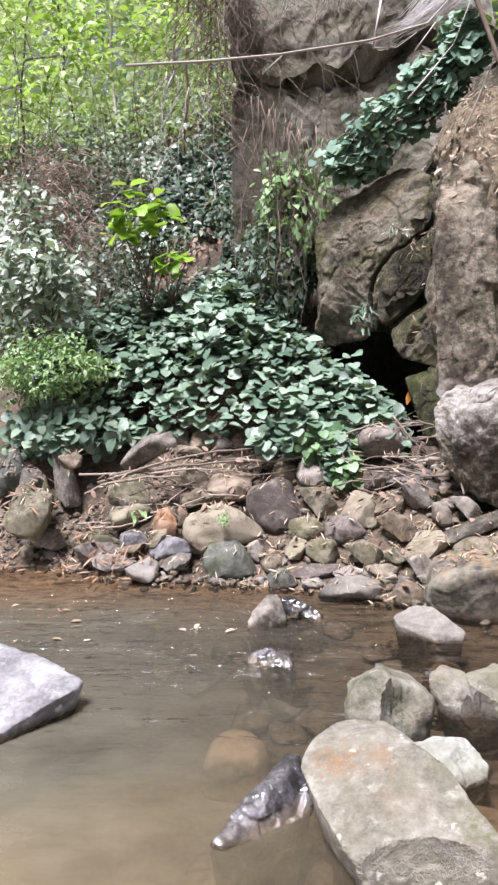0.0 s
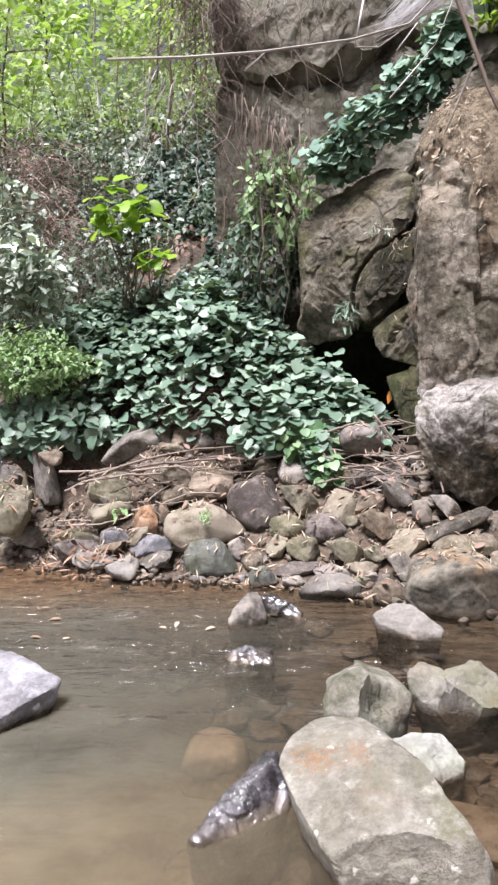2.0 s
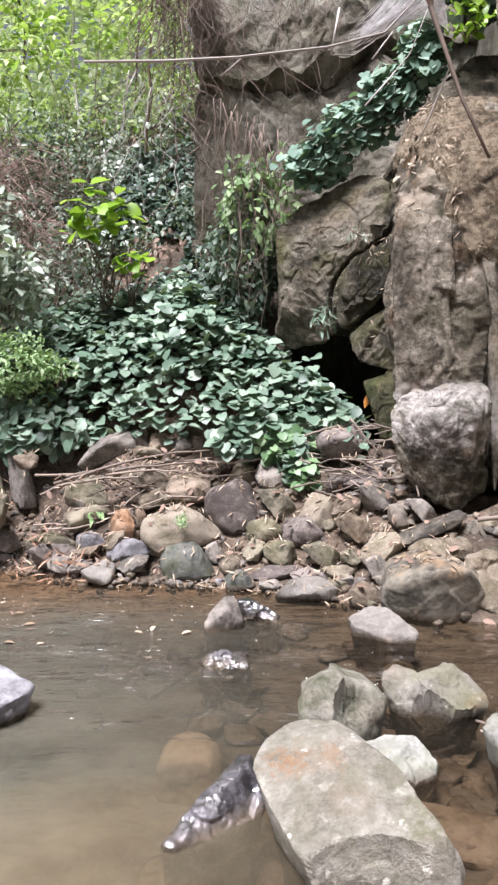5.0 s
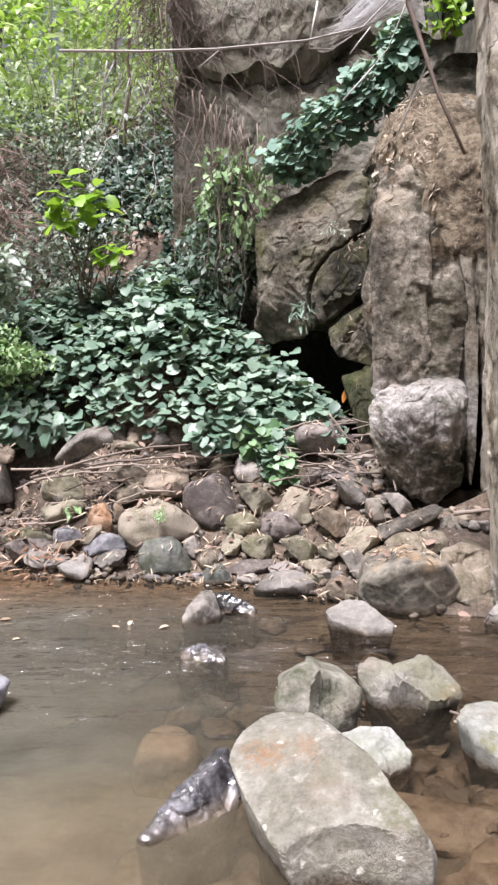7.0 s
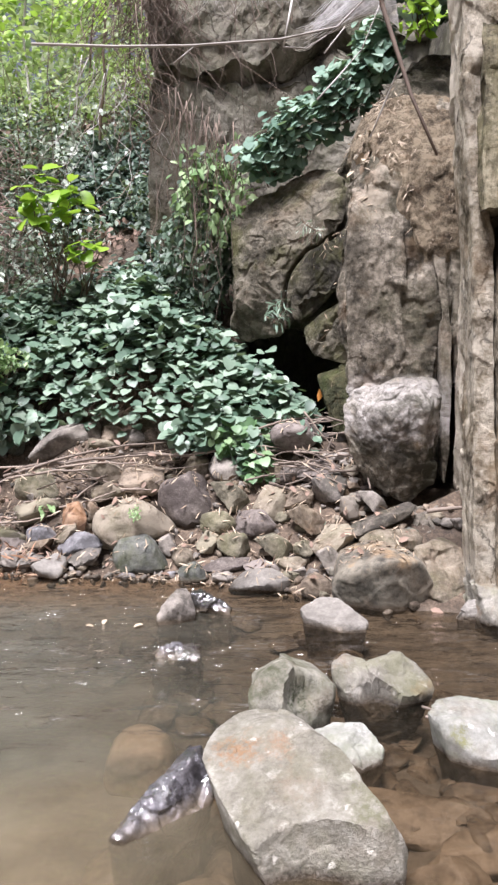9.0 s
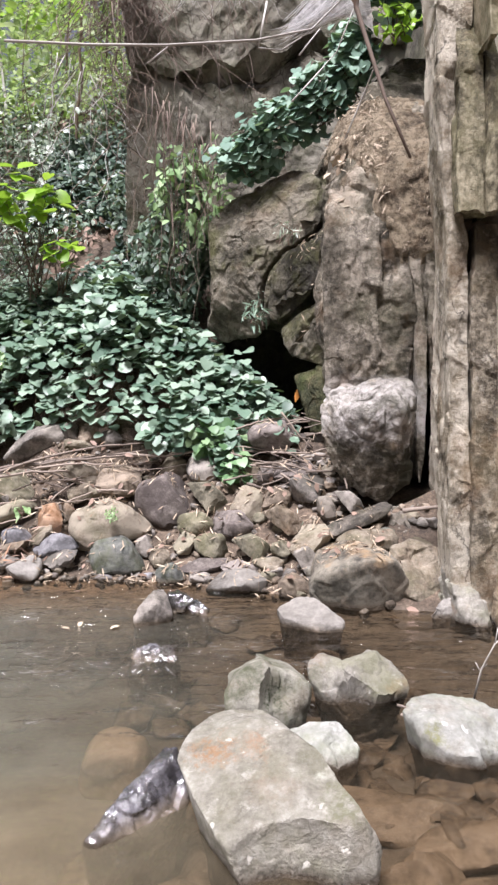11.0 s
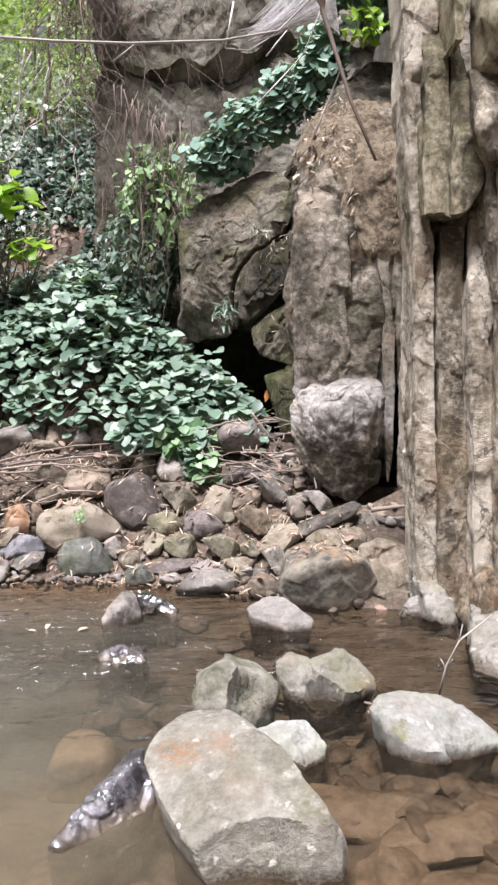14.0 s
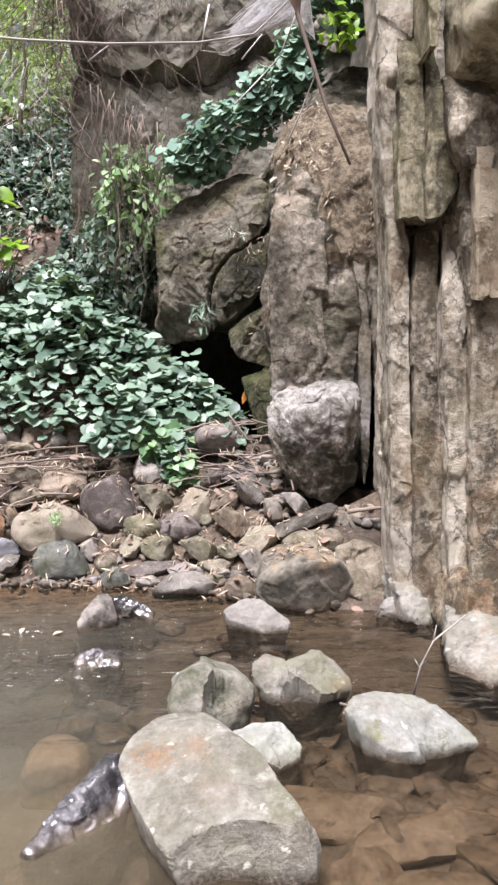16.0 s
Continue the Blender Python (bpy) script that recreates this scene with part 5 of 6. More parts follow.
def scatter_leaves(rng, n, normal, droop=0.6, tilt=0.5):
    """Leaf normals near the given ones, tips hanging down and outwards."""
    nn = unit(np.asarray(normal) + rng.normal(size=(n, 3)) * tilt)
    tips = rng.normal(size=(n, 3)) * 0.6 + np.array([0, -0.5, -droop])
    return nn, tips


def tube(path, r0, r1, sides=5):
    path = np.array(path, float)
    t = unit(np.gradient(path, axis=0))
    a = unit(np.cross(t, np.array([0.31, 0.2, 0.93])))
    b = np.cross(t, a)
    n = len(path)
    ang = np.arange(sides) * 2 * math.pi / sides
    rad = np.linspace(r0, r1, n)[:, None, None]
    ring = path[:, None, :] + rad * (np.cos(ang)[None, :, None] * a[:, None, :] + np.sin(ang)[None, :, None] * b[:, None, :])
    faces = [(i * sides + j, i * sides + (j + 1) % sides, (i + 1) * sides + (j + 1) % sides, (i + 1) * sides + j) for i in range(n - 1) for j in range(sides)]
    faces += [tuple(range(sides))[::-1], tuple((n - 1) * sides + j for j in range(sides))]
    return ring.reshape(-1, 3), faces


def tubes(name, parts, mat):
    vs, fs, base = [], [], 0
    for v, f in parts:
        vs.append(v)
        fs += [tuple(i + base for i in q) for q in f]
        base += len(v)
    return mesh_of(name, np.concatenate(vs), fs, mat)


def bowed(a, b, rng, bend=0.08, steps=9):
    a, b = np.array(a, float), np.array(b, float)
    s = np.linspace(0, 1, steps)[:, None]
    side = rng.normal(size=3) * bend * np.linalg.norm(b - a)
    kink = rng.normal(size=(steps, 3)) * 0.006 * np.linalg.norm(b - a)
    return a + (b - a) * s + side * np.sin(s * math.pi) + kink


def empty(name, at, label, category, group=""):
    ob = new(name)
    ob.empty_display_size = 0.1
    ob.location = at
    bpy.context.view_layer.update()
    return tagged(ob, label, category, group)


# the broad-leaved vine on the slope above the bank
def mound(x, u):
    """A point of the vine's canopy: u runs from its foot (0) to its top (1)."""
    foot_y = shore(x) + 1.15 + 0.1 * np.sin(3 * x)
    top = np.interp(x, [-3.6, -2.4, -1.3, -0.6, 0.0, 0.5, 0.8], [2.3, 2.75, 2.95, 2.52, 1.98, 1.5, 1.15])
    foot = np.interp(x, [-3.6, -2.2, -1.0, -0.2, 0.3, 0.8], [0.8, 1.15, 1.3, 1.25, 1.2, 1.15])
    y = foot_y + u * np.interp(x, [-3.6, -1, 0.8], [1.7, 1.6, 1.0])
    z = foot + (top - foot) * np.sin(u * math.pi / 2) ** 0.8
    return np.stack([x, y, z], -1)


def vine():
    rng = np.random.RandomState(12)
    ob = empty("vine", (-1.0, 7.2, 1.3), "dense green vine with large heart-shaped leaves covering the slope", "vine")
    n = 4300
    x, u = rng.uniform(-3.7, 0.75, n), rng.uniform(0, 1, n) ** 0.9
    p = mound(x, u) + rng.normal(size=(n, 3)) * (0.03, 0.08, 0.08) + 0.16 * np.stack([x * 0, -np.ones(n) * 0.6, np.ones(n)], -1) * fbm(np.stack([x, u * 2, x * 0], -1) * 2.5, 2, 77)[:, None]
    slope = np.array([0.0, -0.4, 0.92])
    nn, tips = scatter_leaves(rng, n, slope, 0.7, 0.28)
    size = rng.uniform(0.075, 0.14, n)
    order = np.argsort(p[:, 1] + rng.uniform(0, 0.8, n))
    near, far = order[:300], order[300:]
    child("foliage", leaf_mesh("foliage", p[far], nn[far], tips[far], size[far], "heart", VINE_LEAF), ob, kind="stuff")
    tv, tf = template("heart")
    one = mesh_of("leaf", tv, tf, VINE_LEAF)
    turn = frames(nn, tips)
    for i in near:
        leaf = new("leaf", one)
        m = Matrix(turn[i].tolist()).to_4x4()
        m.translation = p[i]
        leaf.matrix_world = m @ Matrix.Diagonal((size[i],) * 3 + (1,))
        keep = leaf.matrix_world.copy()
        leaf.parent = ob
        leaf.matrix_parent_inverse = ob.matrix_world.inverted()
        leaf.matrix_basis = keep
    stems = []
    for k in range(60):
        x0 = rng.uniform(-3.4, 0.5)
        a, b = mound(np.array(x0), np.array(0.05)), mound(np.array(x0 + rng.uniform(-0.5, 0.5)), np.array(rng.uniform(0.4, 0.95)))
        stems.append(tube(bowed(a - (0, -0.1, 0.12), b - (0, -0.1, 0.1), rng, 0.06), 0.006, 0.003, 4))
    child("stem", tubes("stem", stems, BARK), ob, kind="stuff")


vine()


def leafy(name, label, category, centre, spread_, n, size, kind, mat, seed, normal=(0, -0.5, 0.8), tilt=0.5, stems=0, foot=None, shape="ball", droop=0.6):
    """A plant: a cloud of single leaves round thin stems."""
    rng = np.random.RandomState(seed)
    c, s = np.array(centre, float), np.array(spread_, float)
    foot = c - (0, -0.2 * s[1], s[2]) if foot is None else np.array(foot, float)
    ob = empty(name, foot, label, category)
    d = rng.normal(size=(n, 3))
    d = unit(d) * rng.uniform(0.25, 1, (n, 1)) ** 0.5
    lump = 1 + 0.35 * fbm(d * 2.2, 2, seed)
    p = c + d * s * lump[:, None]
    nn, tips = scatter_leaves(rng, n, normal, droop, tilt)
    child("foliage", leaf_mesh("foliage", p, nn, tips, rng.uniform(*size, n), kind, mat), ob, kind="stuff")
    if stems:
        child("stem", tubes("stem", [tube(bowed(foot + rng.normal(size=3) * 0.04, p[rng.randint(n)], rng, 0.12), 0.008, 0.003, 4) for _ in range(stems)], BARK), ob, kind="stuff")
    return ob


# ---- plants above and beside the vine
leafy("shrub", "young bright lime-green broad-leaved shrub", "shrub", (-2.15, 7.75, 3.7), (0.42, 0.3, 0.38), 60, (0.12, 0.22), "heart", LIME_LEAF, 61, (0, -0.3, 0.9), 0.35, 14, (-2.1, 8.0, 2.7))
leafy("shrub", "young bright lime-green broad-leaved shrub", "shrub", (-1.75, 7.7, 3.15), (0.22, 0.2, 0.14), 14, (0.12, 0.2), "heart", LIME_LEAF, 62, (0, -0.3, 0.9), 0.35, 6, (-1.8, 8.0, 2.7))
leafy("fern_bush", "feathery soft green bush above the bank", "bush", (-2.98, 7.05, 1.91), (0.78, 0.44, 0.39), 3400, (0.04, 0.09), "oval", FERN_LEAF, 63, (0, -0.3, 0.9), 0.6, 25, (-3.0, 7.4, 1.2))
leafy("vine", "dark heart-leaved vine hanging over the bank stones", "vine", (-2.8, 7.0, 1.26), (0.6, 0.22, 0.28), 300, (0.08, 0.15), "heart", VINE_LEAF, 67, (0, -0.7, 0.6), 0.35, 8, droop=1.0)
leafy("shrub", "grey-green broad-leaved shrub on the slope", "shrub", (-3.25, 7.3, 2.85), (0.6, 0.45, 0.55), 520, (0.10, 0.19), "oval", GREY_LEAF, 64, (0, -0.5, 0.8), 0.5, 12)
leafy("shrub", "grey-green broad-leaved shrub on the slope", "shrub", (-3.05, 7.25, 2.9), (0.45, 0.35, 0.4), 330, (0.09, 0.17), "oval", GREY_LEAF, 68, (0, -0.5, 0.8), 0.5, 10)
leafy("shrub", "grey-green broad-leaved shrub on the slope", "shrub", (-3.5, 7.9, 3.75), (0.5, 0.35, 0.45), 330, (0.09, 0.16), "oval", GREY_LEAF, 69, (0, -0.5, 0.8), 0.5, 10)
leafy("cliff_vine", "leafy climber hanging over the corner of the cliff", "vine", (-0.42, 7.75, 3.2), (0.48, 0.35, 1.0), 1900, (0.065, 0.135), "oval", DARK_LEAF, 65, (-0.2, -0.7, 0.6), 0.5, 16, (-0.3, 8.0, 2.2), droop=1.0)
leafy("cliff_vine", "pale-leaved climber hanging from the ledge", "vine", (-0.25, 7.5, 3.7), (0.5, 0.25, 0.6), 380, (0.08, 0.15), "oval", FERN_LEAF, 66, (-0.1, -0.7, 0.6), 0.5, 10, (0.0, 7.9, 3.2), droop=1.0)
for k, (cx, cy, cz, sx, sz) in enumerate([(0.34, 7.2, 4.02, 0.30, 0.24), (0.72, 7.05, 4.33, 0.36, 0.29), (1.06, 6.95, 4.58, 0.32, 0.30), (1.36, 6.9, 4.95, 0.22, 0.42)]):
    leafy("ledge_vine", "blue-green leafy vine trailing along the rock ledge", "vine", (cx, cy, cz), (sx * 1.15, 0.2, sz * 0.95), 330, (0.07, 0.125), "heart", LEDGE_LEAF, 70 + k, (-0.3, -0.6, 0.75), 0.33, 9, droop=1.2)
leafy("shrub", "bright green shrub above the cliff", "shrub", (1.72, 6.6, 5.35), (0.40, 0.35, 0.36), 170, (0.10, 0.19), "heart", VINE_LEAF, 75, (0, -0.5, 0.8), 0.5, 8)
leafy("shrub", "yellow-green leafy sprig on the cliff edge", "shrub", (1.62, 6.3, 4.95), (0.22, 0.15, 0.2), 60, (0.08, 0.15), "oval", LIME_LEAF, 74, (0, -0.5, 0.8), 0.5, 6)
leafy("fern", "small fern growing from the rock crack", "fern", (0.367, 6.55, 2.36), (0.13, 0.08, 0.17), 60, (0.07, 0.14), "blade", VINE_LEAF, 76, (0, -0.5, 0.8), 0.6, 5)
leafy("fern", "dusty pale sprig rooted on the cliff shoulder", "fern", (0.685, 6.5, 3.104), (0.13, 0.07, 0.12), 34, (0.06, 0.12), "blade", GREY_LEAF, 89, (0, -0.5, 0.8), 0.6, 4)
leafy("vine", "young green vine creeping over the stones", "vine", (0.12, 6.4, 0.98), (0.24, 0.2, 0.24), 150, (0.07, 0.14), "heart", VINE_LEAF, 77, (0, -0.6, 0.8), 0.35, 6, droop=0.8)
leafy("vine", "young green vine creeping over the stones", "vine", (-0.32, 6.5, 1.2), (0.40, 0.2, 0.2), 170, (0.08, 0.15), "heart", VINE_LEAF, 78, (0, -0.6, 0.8), 0.35, 6, droop=0.8)
leafy("vine", "young light green vine creeping over the stones", "vine", (0.01, 6.4, 1.13), (0.3, 0.2, 0.17), 130, (0.06, 0.12), "heart", YOUNG_LEAF, 87, (0, -0.6, 0.8), 0.35, 6, droop=0.8)
leafy("vine", "young light green vine creeping over the stones", "vine", (0.22, 6.2, 0.82), (0.17, 0.15, 0.2), 80, (0.06, 0.12), "heart", YOUNG_LEAF, 88, (0, -0.6, 0.8), 0.35, 6, droop=0.8)
leafy("dead_leaves", "pale curled dead leaves hanging from the cliff shoulder", "dead leaves", (1.256, 6.25, 3.657), (0.2, 0.1, 0.32), 70, (0.06, 0.13), "oval", DRY_LEAF, 90, (-0.2, -0.8, 0.4), 0.6, 6, droop=1.2)
leafy("moss_tuft", "yellow-green moss tuft on a bank stone", "moss", (-0.868, 5.68, 0.525), (0.06, 0.05, 0.07), 90, (0.015, 0.035), "oval", FERN_LEAF, 92, (0, -0.7, 0.7), 0.6)
leafy("seedling", "small green seedling between bank stones", "seedling", (-1.7, 5.95, 0.5), (0.12, 0.08, 0.06), 14, (0.05, 0.1), "oval", FERN_LEAF, 79, (0, -0.3, 0.9), 0.4, 4)
leafy("seedling", "small green seedling between bank stones", "seedling", (0.68, 5.7, 0.42), (0.09, 0.08, 0.09), 16, (0.05, 0.09), "oval", VINE_LEAF, 80, (0, -0.3, 0.9), 0.4, 4)


# ---- undergrowth on the hillside
def undergrowth(label, n, xs, backs, mat, kind, size, seed, lift=0.35, tilt=0.55):
    rng = np.random.RandomState(seed)
    x = rng.uniform(*xs, n)
    y = shore(x) + 1.45 + rng.uniform(*backs, n)
    keep = fbm(np.stack([x, y, np.full(n, seed * 3.1)], -1) * 1.1, 3, seed) > -0.25
    x, y = x[keep], y[keep]
    n = len(x)
    p = np.stack([x, y - 0.1, height(x, y) + rng.uniform(0, 1, n) ** 1.5 * lift + 0.3 * np.maximum(0, fbm(np.stack([x, y, x * 0], -1) * 2.2, 2, seed + 3))], -1)
    nn, tips = scatter_leaves(rng, n, (0, -0.6, 0.75), 0.6, tilt)
    thing("undergrowth", leaf_mesh("undergrowth", p, nn, tips, rng.uniform(*size, n), kind, mat), label, "undergrowth", kind="stuff")


undergrowth("dark green leafy undergrowth covering the steep hillside", 15000, (-7, -0.9), (0.9, 4.5), DARK_LEAF, "oval", (0.06, 0.13), 81)
undergrowth("dark small-leaved ivy on the shaded slope beside the cliff", 11500, (-2.6, -0.9), (0.6, 3.6), IVY_LEAF, "heart", (0.05, 0.1), 86, 0.35, 0.4)
undergrowth("grey-green leafy undergrowth on the hillside", 6500, (-7, -2.4), (1.4, 5.0), GREY_LEAF, "oval", (0.06, 0.14), 82, 0.5)
undergrowth("light green saplings and leaves high on the hillside", 8000, (-9, -0.9), (3.9, 8.0), LIGHT_LEAF, "oval", (0.08, 0.17), 83, 0.9)
undergrowth("grey-green leaf clumps among the hillside bushes", 3000, (-8, -1.6), (2.0, 6.5), GREY_LEAF, "oval", (0.07, 0.16), 85, 0.8)
undergrowth("dry brown leaves caught on the hillside", 2200, (-7, -0.9), (1.0, 5.0), RED_LEAF, "oval", (0.07, 0.15), 84, 0.3)
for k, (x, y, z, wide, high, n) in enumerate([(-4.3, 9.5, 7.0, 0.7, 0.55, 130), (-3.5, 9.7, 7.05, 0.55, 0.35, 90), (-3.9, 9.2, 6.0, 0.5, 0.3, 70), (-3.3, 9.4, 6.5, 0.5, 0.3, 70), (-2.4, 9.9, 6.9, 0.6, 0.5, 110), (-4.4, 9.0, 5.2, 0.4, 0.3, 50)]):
    leafy("sapling", "young lime-green sapling on the upper slope, sunlight put into its leaf colour", "sapling", (x, y, z), (wide, 0.3, high), n, (0.1, 0.2), "oval", SUNLIT_LEAF, 400 + k, (0, -0.3, 0.9), 0.4, 2, (x + 0.1, y + 0.2, float(height(x + 0.1, y + 0.2))))


# ---- trees high on the slope
def tree(label, foot, top, r, leaves, crown, size, mat, seed, bark=BARK):
    rng = np.random.RandomState(seed)
    foot, top = np.array(foot, float), np.array(top, float)
    ob = empty("tree", foot, label, "tree", "trees on the hillside")
    axis = bowed(foot, top, rng, 0.05, 12)
    child("trunk", tubes("trunk", [tube(axis, r, r * 0.35, 8)], bark), ob)
    limbs, ends = [], []
    for k in range(12):
        a = axis[rng.randint(5, 12)]
        d = rng.normal(size=3) * (1, 0.8, 0.5)
        b = a + unit(d) * crown * rng.uniform(0.5, 1.0)
        limbs.append(tube(bowed(a, b, rng, 0.1, 6), r * 0.35, r * 0.08, 5))
        ends += [a + (b - a) * u for u in (0.45, 0.7, 0.9, 1.0)]
    child("limb", tubes("limb", limbs, bark), ob, kind="stuff")
    ends = np.array(ends)
    p = ends[rng.randint(len(ends), size=leaves)] + rng.normal(size=(leaves, 3)) * crown * 0.17
    nn, tips = scatter_leaves(rng, leaves, (0, -0.2, 0.9), 0.6, 0.5)
    child("crown", leaf_mesh("crown", p, nn, tips, rng.uniform(*size, leaves), "oval", mat), ob, kind="stuff")


for k, (x, y, h, cr) in enumerate([(-3.5, 11.7, 4.5, 1.3), (-2.3, 11.2, 4.0, 1.1), (-4.6, 10.6, 4.0, 1.3), (-5.8, 11.5, 5.0, 1.6), (-1.4, 11.8, 4.5, 1.2), (-3.0, 13.5, 5.5, 1.8), (-5.0, 14.0, 6.0, 2.0), (-1.8, 14.5, 5.5, 1.8)]):
    z = float(height(x, y)) - 0.2
    tree("slender hillside tree with light green leaves", (x, y, z), (x + 0.2, y - 0.3, z + h), 0.028, 800, cr, (0.08, 0.18), LIGHT_LEAF, 200 + k, CANE if k == 0 else BARK)


# ---- roots, canes, sticks and litter
def strands(name, label, category, starts, drop, n, r, mat, seed, sway=0.25, kink=0.02):
    """Thin strands that hang down from a line of starting points."""
    rng = np.random.RandomState(seed)
    a, b = np.array(starts[0], float), np.array(starts[1], float)
    parts = []
    for _ in range(n):
        p = a + (b - a) * rng.uniform() + rng.normal(size=3) * (0.08, 0.06, 0.08)
        length, steps = rng.uniform(*drop), 10
        s = np.linspace(0, 1, steps)[:, None]
        side = rng.normal(size=3) * sway * length * (1, 0.3, 0.2)
        path = p + s * (0, 0, -length) + side * s**1.5 + np.cumsum(rng.normal(size=(steps, 3)) * kink * length, 0) * (1, 0.5, 0.5)
        parts.append(tube(path, r * rng.uniform(0.6, 1.4), r * 0.4, 4))
    return thing(name, tubes(name, parts, mat), label, category, kind="stuff")


strands("hanging_root", "tangle of dry brown roots hanging off the cliff corner", "roots", ((-1.5, 8.2, 6.6), (-0.85, 8.15, 6.4)), (0.4, 1.8), 150, 0.006, ROOT, 91, 0.45, 0.08)
strands("hanging_root", "dry roots hanging in front of the cliff face", "roots", ((-0.5, 7.75, 6.7), (0.4, 7.6, 6.6)), (0.5, 2.5), 16, 0.006, ROOT, 92, 0.12, 0.045)
strands("hanging_root", "ragged brown roots hanging down the cliff's edge", "roots", ((-1.35, 8.25, 6.4), (-1.1, 8.2, 4.9)), (0.5, 1.8), 40, 0.006, ROOT, 99, 0.35, 0.09)
strands("hanging_root", "straw-coloured dry growth on the cliff's upper edge", "roots", ((-0.4, 8.0, 6.25), (0.5, 7.85, 6.2)), (0.15, 0.5), 45, 0.004, CANE, 93, 0.6, 0.05)
strands("creeper", "thin brown creeper stems hanging down the cliff corner", "creeper", ((-0.65, 7.4, 4.7), (0.0, 7.35, 4.2)), (0.8, 2.4), 40, 0.006, ROOT, 94, 0.1, 0.03)
strands("creeper", "dead reddish brown creepers on the hillside", "creeper", ((-3.6, 8.7, 5.0), (-2.9, 8.2, 4.3)), (0.3, 0.8), 60, 0.006, ROOT, 95, 1.2, 0.2)
strands("creeper", "bundles of pinkish dead creeper stems hanging on the slope", "creeper", ((-3.5, 8.2, 4.6), (-2.95, 7.8, 3.6)), (0.3, 0.9), 90, 0.006, PINK_STEM, 97, 0.9, 0.16)
strands("creeper", "grey bare creeper stems crossing the ivy", "creeper", ((-1.9, 8.2, 5.4), (-1.2, 8.2, 5.2)), (0.8, 2.0), 14, 0.006, CANE, 98, 0.45, 0.05)
strands("creeper", "pale dry creeper stems among the leaves", "creeper", ((-3.4, 8.0, 3.6), (-1.6, 7.9, 3.3)), (0.3, 0.9), 70, 0.006, WOOD, 96, 0.7, 0.12)


def stick(a, b, r):
    rng = np.random.RandomState(int(abs(a[0] * 1000 + b[2] * 777)) % 9999)
    a, b, r = np.array(a, float) + (0, -0.06, 0.03), np.array(b, float) + (0, -0.06, 0.03), r * 1.35
    base = (a + b) / 2
    ob = thing("stick", tubes("stick", [tube(bowed(a - base, b - base, rng, 0.03, 10), r, r * 0.6, 6)], WOOD), "thin weathered dead stick lying on the bank", "stick", "sticks on the bank", place=Matrix.Translation(base))
    return ob


stick((-2.12, 6.14, 0.75), (-0.68, 6.49, 1.04), 0.012)
stick((-2.01, 6.21, 0.81), (-0.77, 6.38, 0.95), 0.013)
stick((-1.81, 6.24, 0.83), (-0.51, 6.43, 0.99), 0.012)
stick((-1.65, 6.23, 0.82), (-0.92, 6.28, 0.87), 0.009)
stick((-2.33, 6.23, 0.82), (-1.54, 6.24, 0.83), 0.010)
stick((-2.21, 6.04, 0.66), (-1.91, 6.23, 0.82), 0.010)
stick((-2.08, 6.12, 0.73), (-1.33, 6.21, 0.81), 0.012)
stick((-0.83, 6.38, 0.95), (-0.13, 6.41, 0.98), 0.013)
stick((0.24, 6.30, 0.99), (1.04, 6.30, 0.96), 0.011)
stick((0.32, 6.27, 0.86), (0.94, 6.16, 0.77), 0.008)
stick((0.49, 6.05, 0.68), (1.36, 5.82, 0.49), 0.013)
stick((0.59, 6.04, 0.67), (1.00, 5.71, 0.40), 0.010)
stick((0.29, 6.09, 0.71), (0.69, 5.96, 0.60), 0.012)
stick((0.40, 6.30, 1.16), (0.82, 6.30, 1.29), 0.007)
stick((0.61, 6.30, 1.35), (0.91, 6.30, 1.00), 0.008)
stick((0.19, 6.30, 1.19), (0.61, 6.30, 1.29), 0.009)
stick((0.88, 6.30, 1.11), (0.66, 6.20, 0.80), 0.007)
stick((0.72, 6.01, 0.65), (1.22, 5.86, 0.52), 0.012)
stick((1.01, 6.14, 0.76), (0.83, 6.30, 1.00), 0.009)
stick((1.45, 5.15, 0.62), (1.75, 5.1, 0.66), 0.016)
stick((1.70, 5.0, 0.50), (1.88, 4.95, 0.72), 0.018)
rsk = np.random.RandomState(17)
for k in range(84):
    x, y = (rsk.uniform(-2.3, -0.4), rsk.uniform(6.1, 6.5)) if k < 22 else (rsk.uniform(0.25, 1.15), rsk.uniform(5.8, 6.7))
    L, ang, z = rsk.uniform(0.2, 0.6), rsk.normal() * 0.5, float(height(x, y)) + 0.16
    d = np.array([math.cos(ang) * L / 2, math.sin(ang) * L / 4, math.sin(ang) * L / 4])
    stick(tuple(np.array([x, y, z]) - d), tuple(np.array([x, y, z]) + d), rsk.uniform(0.004, 0.009))

